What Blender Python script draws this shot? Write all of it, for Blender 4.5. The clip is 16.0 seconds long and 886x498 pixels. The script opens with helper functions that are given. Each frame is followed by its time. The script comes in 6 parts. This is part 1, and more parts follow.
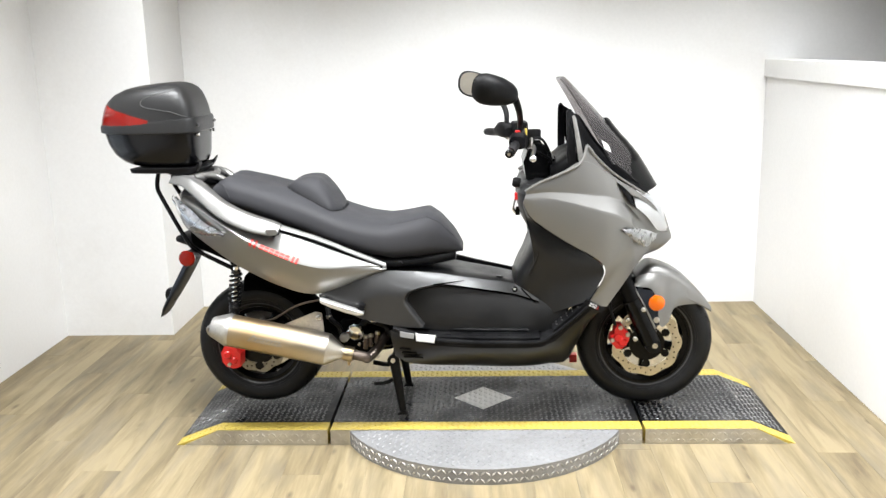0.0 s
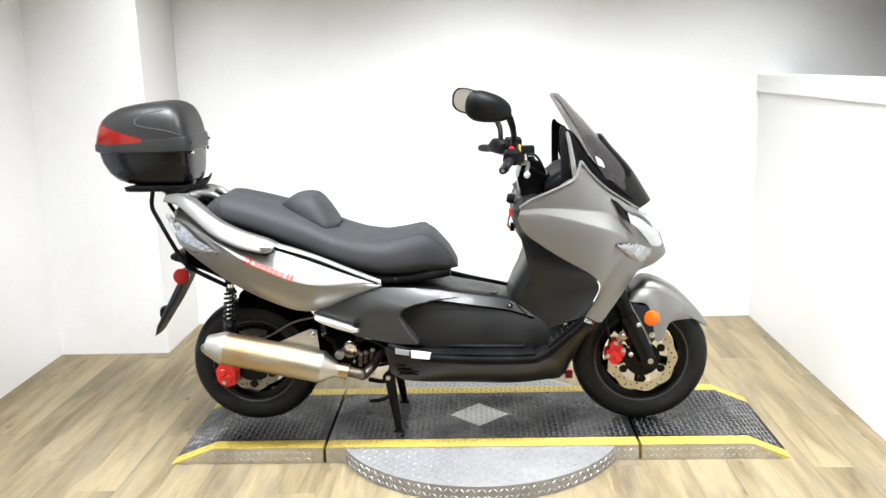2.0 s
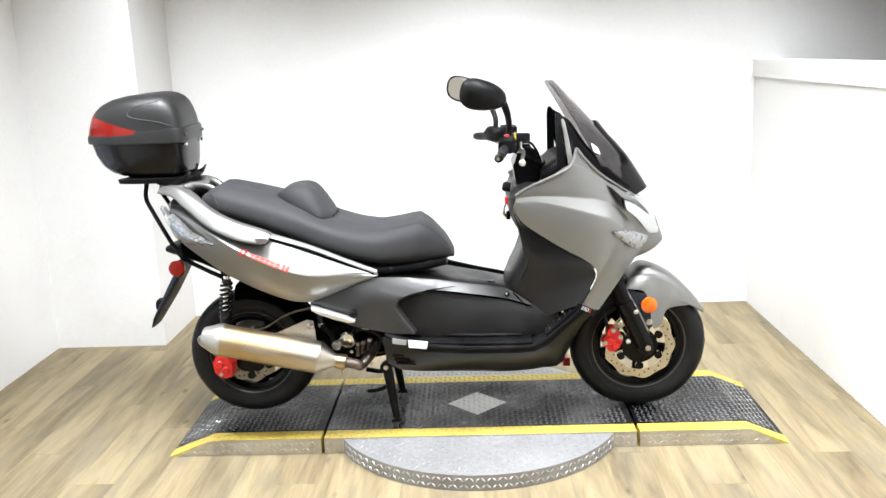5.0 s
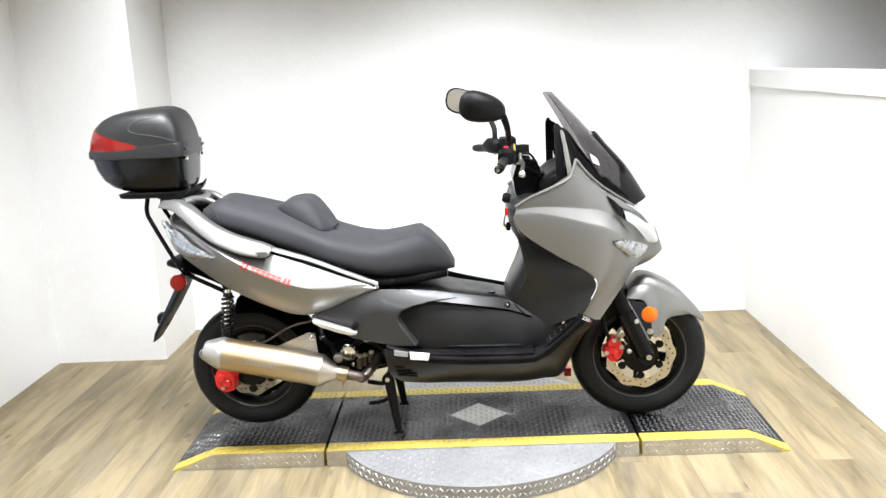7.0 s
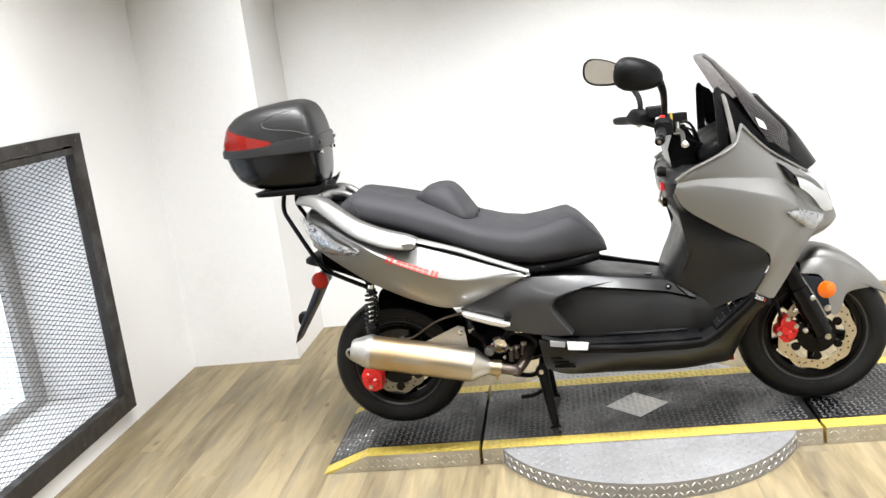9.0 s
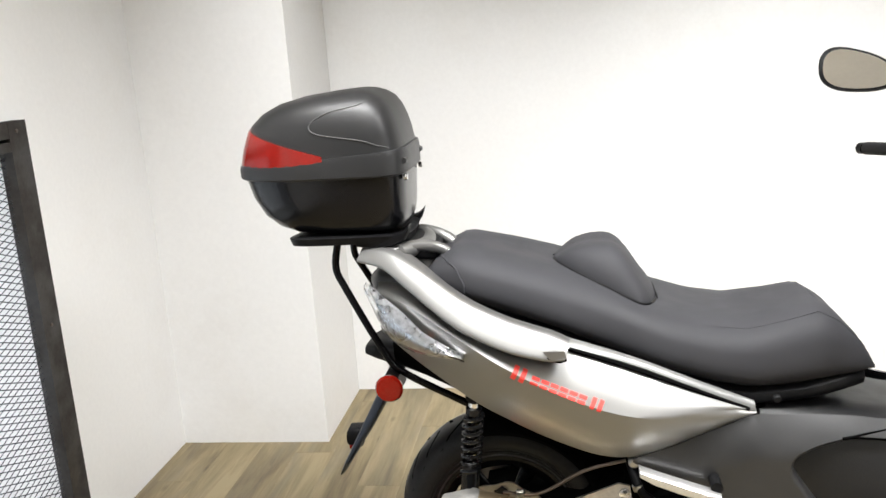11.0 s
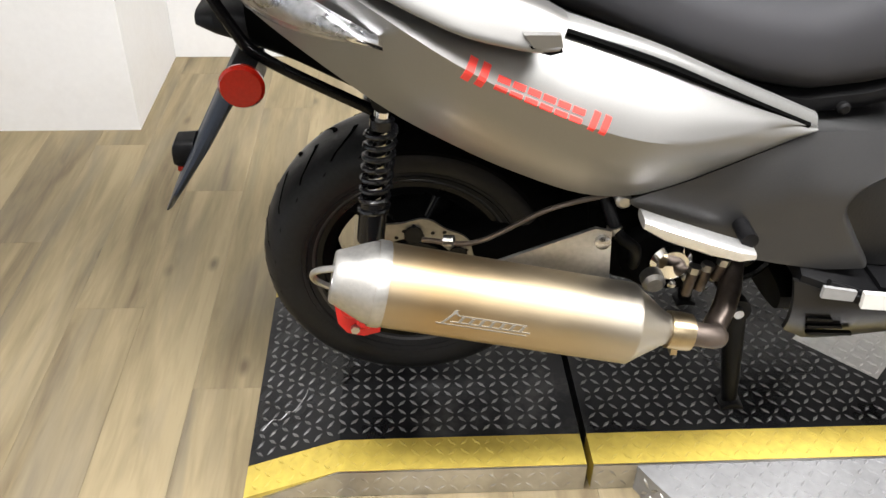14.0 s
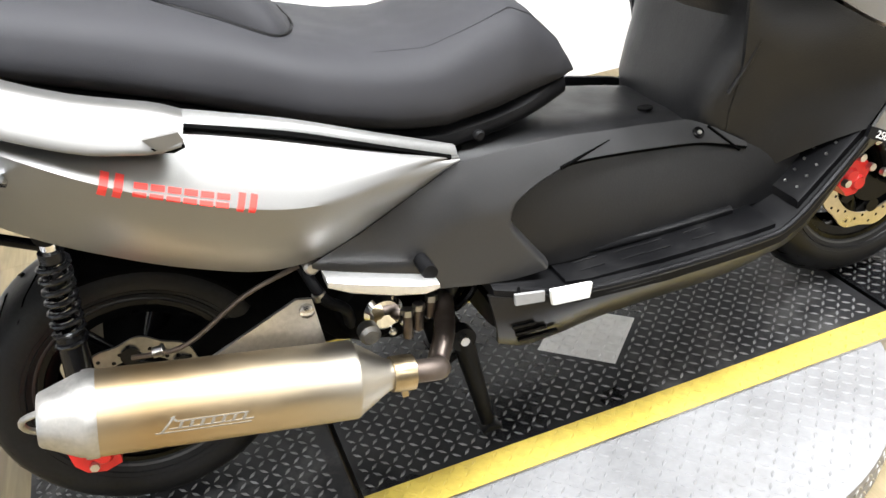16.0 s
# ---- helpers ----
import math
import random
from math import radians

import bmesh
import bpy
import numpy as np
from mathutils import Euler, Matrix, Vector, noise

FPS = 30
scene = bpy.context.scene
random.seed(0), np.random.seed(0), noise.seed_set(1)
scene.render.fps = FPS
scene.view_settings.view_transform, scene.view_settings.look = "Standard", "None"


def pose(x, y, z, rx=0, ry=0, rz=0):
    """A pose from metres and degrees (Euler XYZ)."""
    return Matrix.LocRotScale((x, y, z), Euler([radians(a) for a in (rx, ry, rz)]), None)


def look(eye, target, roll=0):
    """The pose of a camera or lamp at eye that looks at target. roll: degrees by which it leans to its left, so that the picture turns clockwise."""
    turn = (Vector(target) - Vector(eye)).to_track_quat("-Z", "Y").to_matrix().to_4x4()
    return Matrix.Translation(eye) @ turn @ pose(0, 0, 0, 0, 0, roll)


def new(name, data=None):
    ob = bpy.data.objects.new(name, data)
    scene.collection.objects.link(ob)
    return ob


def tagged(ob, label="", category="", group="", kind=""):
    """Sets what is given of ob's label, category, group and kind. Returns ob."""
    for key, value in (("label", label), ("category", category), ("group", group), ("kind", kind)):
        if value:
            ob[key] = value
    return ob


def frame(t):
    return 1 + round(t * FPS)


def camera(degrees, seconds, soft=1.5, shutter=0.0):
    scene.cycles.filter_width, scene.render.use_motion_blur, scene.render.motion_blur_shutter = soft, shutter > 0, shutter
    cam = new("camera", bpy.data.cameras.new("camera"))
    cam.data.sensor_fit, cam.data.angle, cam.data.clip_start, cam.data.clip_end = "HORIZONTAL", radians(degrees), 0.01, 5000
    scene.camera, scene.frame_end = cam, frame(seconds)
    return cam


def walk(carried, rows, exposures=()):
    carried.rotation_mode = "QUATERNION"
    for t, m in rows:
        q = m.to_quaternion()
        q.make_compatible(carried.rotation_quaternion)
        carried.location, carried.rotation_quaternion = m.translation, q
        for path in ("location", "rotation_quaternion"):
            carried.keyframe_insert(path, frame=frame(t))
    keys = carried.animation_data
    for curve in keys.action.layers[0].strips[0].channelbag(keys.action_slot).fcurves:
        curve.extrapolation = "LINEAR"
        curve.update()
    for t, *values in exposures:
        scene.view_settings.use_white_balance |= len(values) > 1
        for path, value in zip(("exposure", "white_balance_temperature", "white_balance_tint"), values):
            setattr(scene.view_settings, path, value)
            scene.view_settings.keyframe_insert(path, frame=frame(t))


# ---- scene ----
cam = camera(53.7, 16.0)
PATH = [
    (0, (0.14, -3.397, 1.481), (0.052, -1.45, 1.034), -1.3),
    (0.5, (0.139, -3.395, 1.492), (0.055, -1.445, 1.054), -1.4),
    (1, (0.152, -3.402, 1.482), (0.07, -1.448, 1.06), -1.3),
    (1.5, (0.141, -3.396, 1.488), (0.064, -1.443, 1.063), -1.3),
    (2, (0.146, -3.396, 1.485), (0.067, -1.441, 1.072), -1.6),
    (2.5, (0.149, -3.394, 1.487), (0.086, -1.441, 1.062), -1.8),
    (3, (0.144, -3.392, 1.489), (0.085, -1.439, 1.059), -1.8),
    (3.5, (0.155, -3.393, 1.487), (0.091, -1.439, 1.063), -1.7),
    (4, (0.156, -3.389, 1.482), (0.091, -1.437, 1.052), -1.8),
    (6.5, (0.137, -3.385, 1.487), (0.058, -1.436, 1.047), -2.8),
    (7, (0.139, -3.396, 1.487), (0.072, -1.44, 1.074), -2.7),
    (7.5, (0.146, -3.399, 1.491), (0.081, -1.438, 1.099), -2.8),
    (8, (0.166, -3.361, 1.495), (-0.022, -1.411, 1.092), -0.5),
    (8.5, (0.063, -3.337, 1.494), (-0.245, -1.408, 1.065), -4.0),
    (8.7, (0.003, -3.311, 1.48), (-0.269, -1.375, 1.058), -7.1),
    (10.8, (-0.543, -2.13, 1.44), (-0.791, -0.207, 0.95), -6.5),
    (11, (-0.572, -1.985, 1.448), (-0.862, -0.056, 1.005), -4.1),
    (11.5, (-0.676, -1.698, 1.446), (-0.826, 0.233, 0.946), -6.0),
    (11.7, (-0.718, -1.591, 1.461), (-0.73, 0.353, 0.989), -7.1),
    (12, (-0.764, -1.493, 1.497), (-0.674, 0.442, 1.002), -8.2),
    (12.5, (-0.769, -1.364, 1.463), (-0.773, 0.565, 0.935), -4.4),
    (13, (-0.765, -1.303, 1.396), (-0.774, 0.569, 0.693), -2.0),
    (13.2, (-0.76, -1.29, 1.356), (-0.745, 0.546, 0.561), -2.0),
    (13.5, (-0.77, -1.28, 1.309), (-0.755, 0.489, 0.376), -0.9),
    (14, (-0.78, -1.286, 1.236), (-0.676, 0.335, 0.069), 1.2),
    (14.5, (-0.781, -1.329, 1.219), (-0.678, 0.261, 0.01), 2.4),
    (15, (-0.747, -1.347, 1.227), (-0.634, 0.298, 0.095), -3.3),
    (15.5, (-0.684, -1.358, 1.23), (-0.341, 0.319, 0.195), -3.6),
    (16, (-0.607, -1.379, 1.233), (-0.088, 0.265, 0.22), -6.9),
]
walk(cam, [(t, look(eye, target, roll)) for t, eye, target, roll in PATH], [(0.0, -0.32, 6600, 11), (1.5, -0.24, 6550, 11), (3.5, -0.17, 6500, 11), (7.0, -0.17, 6500, 11), (8.5, -0.27, 6650, 12), (11.0, -0.48, 6800, 12), (12.5, -0.68, 6800, 12), (13.5, -0.50, 6850, 13), (14.5, -0.37, 6800, 14), (16.0, -0.13, 6600, 12)])

# ---- light ----
world = bpy.data.worlds.new("world")
scene.world = world
world.use_nodes = True
world.node_tree.nodes["Background"].inputs[0].default_value = (0.9, 0.95, 1.0, 1)
world.node_tree.nodes["Background"].inputs[1].default_value = 0.3


def area_lamp(name, eye, target, sx, sy, watts, colour):
    d = bpy.data.lights.new(name, "AREA")
    d.shape, d.size, d.size_y, d.energy, d.color = "RECTANGLE", sx, sy, watts, colour
    ob = new(name, d)
    ob.matrix_world = look(eye, target)
    return ob


for x, y, w in ((-0.85, -0.8, 116), (1.0, -0.8, 130), (-0.95, -3.1, 60), (1.0, -3.1, 50)):
    lamp = area_lamp("ceiling_light", (x, y, 2.6), (x, y, 0.0), 1.15, 0.55, w, (0.935, 0.975, 1.0))
    lamp.data.spread = radians(142)
# Added fill, no fixture there: brightens the back wall below its top.
for x, w in ((-1.15, 12), (0.2, 23), (1.5, 16)):
    lamp = area_lamp("wall_fill", (x, 0.72, 2.6), (x, 1.35, 0.0), 1.0, 0.3, w, (0.935, 0.975, 1.0))
    lamp.data.spread = radians(82)
area_lamp("window_light", (-2.54, -0.4, 0.73), (0.0, -0.4, 0.7), 1.1, 1.0, 7, (0.72, 0.87, 1.0))

# ---- materials ----


def mat(name, colour, rough=0.5, metal=0.0, grain=None, bump=0.0, vary=0.0, coat=0.0, scale2=None, transmission=0.0, ior=1.45, rnd=0.0, spec=0.5):
    """A principled surface with noise at two scales in colour, roughness and relief; rnd varies it from object to object."""
    m = bpy.data.materials.new(name)
    m.use_nodes = True
    nt = m.node_tree
    b = nt.nodes["Principled BSDF"]
    b.inputs["Roughness"].default_value = rough
    b.inputs["Metallic"].default_value = metal
    b.inputs["Coat Weight"].default_value = coat
    b.inputs["Coat Roughness"].default_value = 0.08
    b.inputs["Transmission Weight"].default_value = transmission
    b.inputs["IOR"].default_value = ior
    b.inputs["Specular IOR Level"].default_value = spec
    b.inputs["Base Color"].default_value = (*colour, 1)
    if grain:
        co = nt.nodes.new("ShaderNodeTexCoord")
        fine, large = nt.nodes.new("ShaderNodeTexNoise"), nt.nodes.new("ShaderNodeTexNoise")
        fine.inputs["Scale"].default_value, fine.inputs["Detail"].default_value = grain, 6
        large.inputs["Scale"].default_value, large.inputs["Detail"].default_value = scale2 or grain / 12, 4
        nt.links.new(co.outputs["Object"], fine.inputs["Vector"])
        nt.links.new(co.outputs["Object"], large.inputs["Vector"])
        mix = nt.nodes.new("ShaderNodeMath")
        mix.operation = "ADD"
        nt.links.new(fine.outputs["Fac"], mix.inputs[0])
        nt.links.new(large.outputs["Fac"], mix.inputs[1])
        rng = nt.nodes.new("ShaderNodeMapRange")
        rng.inputs["From Min"].default_value, rng.inputs["From Max"].default_value = 0.6, 1.4
        rng.inputs["To Min"].default_value, rng.inputs["To Max"].default_value = 1 - vary, 1 + vary
        nt.links.new(mix.outputs[0], rng.inputs["Value"])
        hsv = nt.nodes.new("ShaderNodeHueSaturation")
        hsv.inputs["Color"].default_value = (*colour, 1)
        nt.links.new(rng.outputs["Result"], hsv.inputs["Value"])
        nt.links.new(hsv.outputs["Color"], b.inputs["Base Color"])
        r2 = nt.nodes.new("ShaderNodeMapRange")
        r2.inputs["From Min"].default_value, r2.inputs["From Max"].default_value = 0.35, 0.65
        r2.inputs["To Min"].default_value, r2.inputs["To Max"].default_value = max(0.02, rough * (1 - vary)), min(1, rough * (1 + vary))
        nt.links.new(large.outputs["Fac"], r2.inputs["Value"])
        nt.links.new(r2.outputs["Result"], b.inputs["Roughness"])
        if bump:
            bp = nt.nodes.new("ShaderNodeBump")
            bp.inputs["Strength"].default_value, bp.inputs["Distance"].default_value = bump, 0.001
            nt.links.new(fine.outputs["Fac"], bp.inputs["Height"])
            nt.links.new(bp.outputs["Normal"], b.inputs["Normal"])
    return m


def wood_mat():
    """Weathered vinyl planks: long streaks along y, shifted from plank to plank."""
    m = bpy.data.materials.new("vinyl_plank")
    m.use_nodes = True
    nt = m.node_tree
    b = nt.nodes["Principled BSDF"]
    co, info = nt.nodes.new("ShaderNodeTexCoord"), nt.nodes.new("ShaderNodeObjectInfo")
    shift = nt.nodes.new("ShaderNodeVectorMath")
    shift.operation = "MULTIPLY_ADD"
    shift.inputs[1].default_value = (37.0, 53.0, 11.0)
    nt.links.new(info.outputs["Random"], shift.inputs[0])
    nt.links.new(co.outputs["Object"], shift.inputs[2])
    streaks = []
    for sx, sy, det in ((14, 1.5, 6), (85, 7.0, 6), (8, 1.3, 5)):
        mp = nt.nodes.new("ShaderNodeMapping")
        mp.inputs["Scale"].default_value = (sx, sy, 1)
        nt.links.new(shift.outputs[0], mp.inputs["Vector"])
        n = nt.nodes.new("ShaderNodeTexNoise")
        n.inputs["Scale"].default_value, n.inputs["Detail"].default_value, n.inputs["Distortion"].default_value = 1.0, det, 0.8
        nt.links.new(mp.outputs[0], n.inputs["Vector"])
        streaks.append(n)
    ramp = nt.nodes.new("ShaderNodeValToRGB")
    e = ramp.color_ramp.elements
    e[0].position, e[0].color = 0.26, (0.112, 0.084, 0.048, 1)
    e[1].position, e[1].color = 0.72, (0.262, 0.210, 0.124, 1)
    mid = e.new(0.5)
    mid.color = (0.192, 0.152, 0.086, 1)
    s1 = nt.nodes.new("ShaderNodeMath")
    s1.operation = "MULTIPLY_ADD"
    s1.inputs[1].default_value, s1.inputs[2].default_value = 0.35, -0.17
    nt.links.new(streaks[1].outputs["Fac"], s1.inputs[0])
    s2 = nt.nodes.new("ShaderNodeMath")
    nt.links.new(streaks[0].outputs["Fac"], s2.inputs[0])
    nt.links.new(s1.outputs[0], s2.inputs[1])
    s3 = nt.nodes.new("ShaderNodeMath")
    s3.operation = "MULTIPLY_ADD"
    s3.inputs[1].default_value = 0.15
    nt.links.new(info.outputs["Random"], s3.inputs[0])
    off = nt.nodes.new("ShaderNodeMath")
    off.operation = "SUBTRACT"
    off.inputs[1].default_value = 0.055
    nt.links.new(s2.outputs[0], off.inputs[0])
    nt.links.new(off.outputs[0], s3.inputs[2])
    nt.links.new(s3.outputs[0], ramp.inputs["Fac"])
    grey = nt.nodes.new("ShaderNodeMix")
    grey.data_type = "RGBA"
    grey.inputs["B"].default_value = (0.118, 0.106, 0.088, 1)
    g = nt.nodes.new("ShaderNodeMapRange")
    g.inputs["From Min"].default_value, g.inputs["From Max"].default_value, g.inputs["To Max"].default_value = 0.48, 0.7, 0.45
    nt.links.new(streaks[2].outputs["Fac"], g.inputs["Value"])
    nt.links.new(g.outputs["Result"], grey.inputs["Factor"])
    nt.links.new(ramp.outputs["Color"], grey.inputs["A"])
    # small dark knots, drawn out along the plank
    kmap, kn = nt.nodes.new("ShaderNodeMapping"), nt.nodes.new("ShaderNodeTexVoronoi")
    kmap.inputs["Scale"].default_value = (9.0, 3.6, 1)
    kn.inputs["Scale"].default_value = 1.0
    nt.links.new(shift.outputs[0], kmap.inputs["Vector"])
    nt.links.new(kmap.outputs[0], kn.inputs["Vector"])
    kr = nt.nodes.new("ShaderNodeMapRange")
    kr.inputs["From Min"].default_value, kr.inputs["From Max"].default_value = 0.03, 0.13
    kr.inputs["To Min"].default_value, kr.inputs["To Max"].default_value = 0.75, 0.0
    nt.links.new(kn.outputs["Distance"], kr.inputs["Value"])
    knots = nt.nodes.new("ShaderNodeMix")
    knots.data_type = "RGBA"
    knots.inputs["B"].default_value = (0.07, 0.05, 0.03, 1)
    nt.links.new(kr.outputs["Result"], knots.inputs["Factor"])
    nt.links.new(grey.outputs["Result"], knots.inputs["A"])
    nt.links.new(knots.outputs["Result"], b.inputs["Base Color"])
    b.inputs["Roughness"].default_value = 0.58
    b.inputs["Specular IOR Level"].default_value = 0.35
    bp = nt.nodes.new("ShaderNodeBump")
    bp.inputs["Strength"].default_value, bp.inputs["Distance"].default_value = 0.25, 0.001
    nt.links.new(streaks[1].outputs["Fac"], bp.inputs["Height"])
    nt.links.new(bp.outputs["Normal"], b.inputs["Normal"])
    return m


def muffler_mat():
    """Brushed titanium, straw-coloured by heat along part of its length."""
    m = mat("titanium", (0.62, 0.60, 0.56), 0.43, 1.0, 90, 0.1, 0.12)
    nt = m.node_tree
    b = nt.nodes["Principled BSDF"]
    co, sep = nt.nodes.new("ShaderNodeTexCoord"), nt.nodes.new("ShaderNodeSeparateXYZ")
    nt.links.new(co.outputs["Object"], sep.inputs[0])
    rp = nt.nodes.new("ShaderNodeValToRGB")
    rg = nt.nodes.new("ShaderNodeMapRange")
    rg.inputs["From Min"].default_value, rg.inputs["From Max"].default_value = -0.86, -0.42
    nt.links.new(sep.outputs["X"], rg.inputs["Value"])
    nt.links.new(rg.outputs["Result"], rp.inputs["Fac"])
    e = rp.color_ramp.elements
    e[0].color, e[1].color = (0.44, 0.385, 0.295, 1), (0.47, 0.44, 0.385, 1)
    a = e.new(0.3)
    a.color = (0.42, 0.300, 0.165, 1)
    c = e.new(0.75)
    c.color = (0.46, 0.385, 0.275, 1)
    nt.links.new(rp.outputs["Color"], b.inputs["Base Color"])
    return m


WALL = mat("white_wall_paint", (0.730, 0.728, 0.725), 0.55, 0, 60, 0.12, 0.035, scale2=1.2)
# For the unseen front wall: near black so that paint and plastic reflect dark.
WALL_DIM = mat("unseen_wall_dark", (0.022, 0.022, 0.023), 0.7, 0, 40, 0.1, 0.06, scale2=1.5)
CEIL = mat("ceiling_paint", (0.76, 0.75, 0.73), 0.8, 0, 40, 0.1, 0.04)
PLANK = wood_mat()
SUBFLOOR = mat("dark_joint", (0.08, 0.06, 0.045), 0.9, 0, 30, 0, 0.2)
PLATE_BLACK = mat("black_tread_paint", (0.009, 0.009, 0.010), 0.40, 0.0, 45, 0.4, 0.5, scale2=5, spec=0.32)
PLATE_PALE = mat("bare_aluminium", (0.60, 0.59, 0.57), 0.5, 0.35, 60, 0.2, 0.14, scale2=14)
PLATE_SILVER = mat("aluminium_tread", (0.275, 0.275, 0.28), 0.45, 0.45, 60, 0.2, 0.16, scale2=5)
TRIM_GREY = mat("grey_trim", (0.20, 0.20, 0.195), 0.4, 0.5, 300, 0.05, 0.1, scale2=8)
PLATE_EDGE = mat("aluminium_edge", (0.55, 0.54, 0.52), 0.38, 1.0, 40, 0.2, 0.2, scale2=6)
# Bars paler than the deck: wear, and their glints put into the colour.
TREAD_BLACK = mat("worn_glint_tread", (0.17, 0.17, 0.17), 0.42, 0.5, 45, 0.3, 0.5, scale2=5)
YELLOW = mat("yellow_paint", (0.43, 0.325, 0.062), 0.5, 0, 50, 0.3, 0.2, scale2=6)
FRAME_DARK = mat("dark_wood_frame", (0.020, 0.017, 0.015), 0.6, 0, 70, 0.5, 0.5, scale2=9)
FRAME_GREY = mat("grey_timber", (0.30, 0.29, 0.28), 0.6, 0, 60, 0.3, 0.2, scale2=6)
DAYLIGHT = bpy.data.materials.new("daylit_glass")
DAYLIGHT.use_nodes = True
DAYLIGHT.node_tree.nodes["Principled BSDF"].inputs["Emission Color"].default_value = (0.72, 0.86, 1.0, 1)
DAYLIGHT.node_tree.nodes["Principled BSDF"].inputs["Emission Strength"].default_value = 2.2
MESH_WIRE = mat("mesh_wire", (0.04, 0.04, 0.045), 0.5, 0.6, 30, 0, 0.2)
SILVER = mat("silver_paint", (0.238, 0.235, 0.229), 0.43, 0.84, 700, 0.02, 0.05, coat=0.12, scale2=6)
GRAPHITE = mat("graphite_paint", (0.057, 0.057, 0.058), 0.44, 0.75, 500, 0.03, 0.08, coat=0.15, scale2=8, spec=0.4)
BLACK_PL = mat("black_plastic", (0.0040, 0.0040, 0.0045), 0.45, 0, 420, 0.25, 0.25, scale2=9, spec=0.15)
FOOT_PL = mat("foot_well_plastic", (0.0058, 0.0058, 0.0063), 0.42, 0, 260, 0.35, 0.25, scale2=7, spec=0.5)
# Greyer than the wheel: the lit edge of the rim put into colour.
RIM_GREY = mat("lit_rim_edge", (0.075, 0.075, 0.077), 0.38, 0.8, 120, 0.1, 0.2)
# Near-black without sheen: shade of the engine bay and gaps put into the colour.
INNER = mat("inner_shade_black", (0.002, 0.002, 0.002), 0.8, 0, 120, 0.3, 0.3, scale2=9, spec=0.02)
# A darker copy of the graphite paint: shade under the floorboards in its colour.
BELLY = mat("shaded_graphite_paint", (0.021, 0.020, 0.019), 0.38, 0.7, 300, 0.05, 0.12, scale2=7, coat=0.12, spec=0.35)
BRASS = mat("brass_clamp", (0.46, 0.37, 0.24), 0.38, 1.0, 90, 0.2, 0.2)
ALU = mat("bright_alloy", (0.74, 0.74, 0.73), 0.36, 0.85, 110, 0.15, 0.1)
BLACK_GLOSS = mat("gloss_black", (0.002, 0.002, 0.0022), 0.24, 0, 60, 0, 0.2, coat=0.02, spec=0.18)
SEAT = mat("seat_vinyl", (0.030, 0.030, 0.0335), 0.62, 0, 900, 0.4, 0.14, scale2=7, spec=0.28)
RUBBER = mat("tyre_rubber", (0.0095, 0.0095, 0.0100), 0.46, 0, 160, 0.3, 0.35, scale2=9, spec=0.2)
# Blacker than the rubber: the shade in the tread's grooves.
GROOVE = mat("groove_shade", (0.001, 0.001, 0.001), 0.9, 0, 90, 0, 0.2, spec=0.02)
STEEL = mat("bare_steel", (0.55, 0.54, 0.52), 0.3, 1.0, 80, 0.1, 0.15)
CAST = mat("cast_alloy", (0.45, 0.44, 0.42), 0.42, 0.9, 130, 0.3, 0.2)
DISC = mat("brake_disc_steel", (0.55, 0.50, 0.40), 0.32, 1.0, 120, 0.1, 0.15)
# Darker copy of the disc steel: shade inside the rear wheel in the colour.
DISC_DARK = mat("shaded_disc_steel", (0.22, 0.21, 0.19), 0.4, 1.0, 120, 0.1, 0.2)
HEADER = mat("heat_stained_steel", (0.13, 0.105, 0.09), 0.45, 0.9, 60, 0.2, 0.35, scale2=9)
CHROME = mat("chrome", (0.85, 0.85, 0.85), 0.06, 1.0, 40, 0, 0.05)
RED = mat("red_paint", (0.62, 0.02, 0.018), 0.35, 0, 60, 0.1, 0.12)
RED_DECAL = mat("red_decal", (0.72, 0.05, 0.04), 0.4, 0, 90, 0, 0.06)
RED_LENS = mat("red_lens", (0.18, 0.005, 0.002), 0.15, 0, 260, 0.25, 0.2, coat=0.15, spec=0.45)
ORANGE_LENS = mat("orange_lens", (0.72, 0.13, 0.003), 0.15, 0, 200, 0.2, 0.1, coat=0.5)
CLEAR = mat("clear_lens", (0.95, 0.96, 0.97), 0.06, 0, 60, 0, 0.02, transmission=1.0, ior=1.3)
REFLECTOR = mat("lamp_reflector", (0.44, 0.445, 0.46), 0.34, 0.9, 110, 1.0, 0.5, scale2=45)
ETCH = mat("etched_metal", (0.30, 0.285, 0.25), 0.55, 0.6, 90, 0, 0.12)
# Pale and barely metallic: the bowl's white glare is in the colour.
LAMP_BOWL = mat("headlamp_glare_white", (0.90, 0.905, 0.92), 0.3, 0.35, 90, 0.5, 0.06)
TINT = mat("smoked_screen", (0.31, 0.29, 0.295), 0.04, 0, 30, 0, 0.02, transmission=0.92, ior=1.2)
CASE = mat("case_plastic", (0.013, 0.013, 0.0135), 0.40, 0, 500, 0.25, 0.12, scale2=8, spec=0.5)
CASE_LOW = mat("case_base_plastic", (0.003, 0.003, 0.0038), 0.18, 0, 300, 0.08, 0.15, scale2=8, spec=0.35)
# Lighter than the case: the glint along the lid's crease is painted in.
CASE_EDGE = mat("case_edge_glint", (0.07, 0.07, 0.07), 0.3, 0, 300, 0.08, 0.15, scale2=8, spec=0.45)
TITAN = muffler_mat()
WHITE_LABEL = mat("white_sticker", (0.66, 0.66, 0.64), 0.5, 0, 90, 0, 0.06)
GREY_LABEL = mat("grey_sticker", (0.24, 0.24, 0.24), 0.5, 0, 90, 0, 0.1)
MIRROR = mat("mirror_glass", (0.9, 0.9, 0.9), 0.01, 1.0)
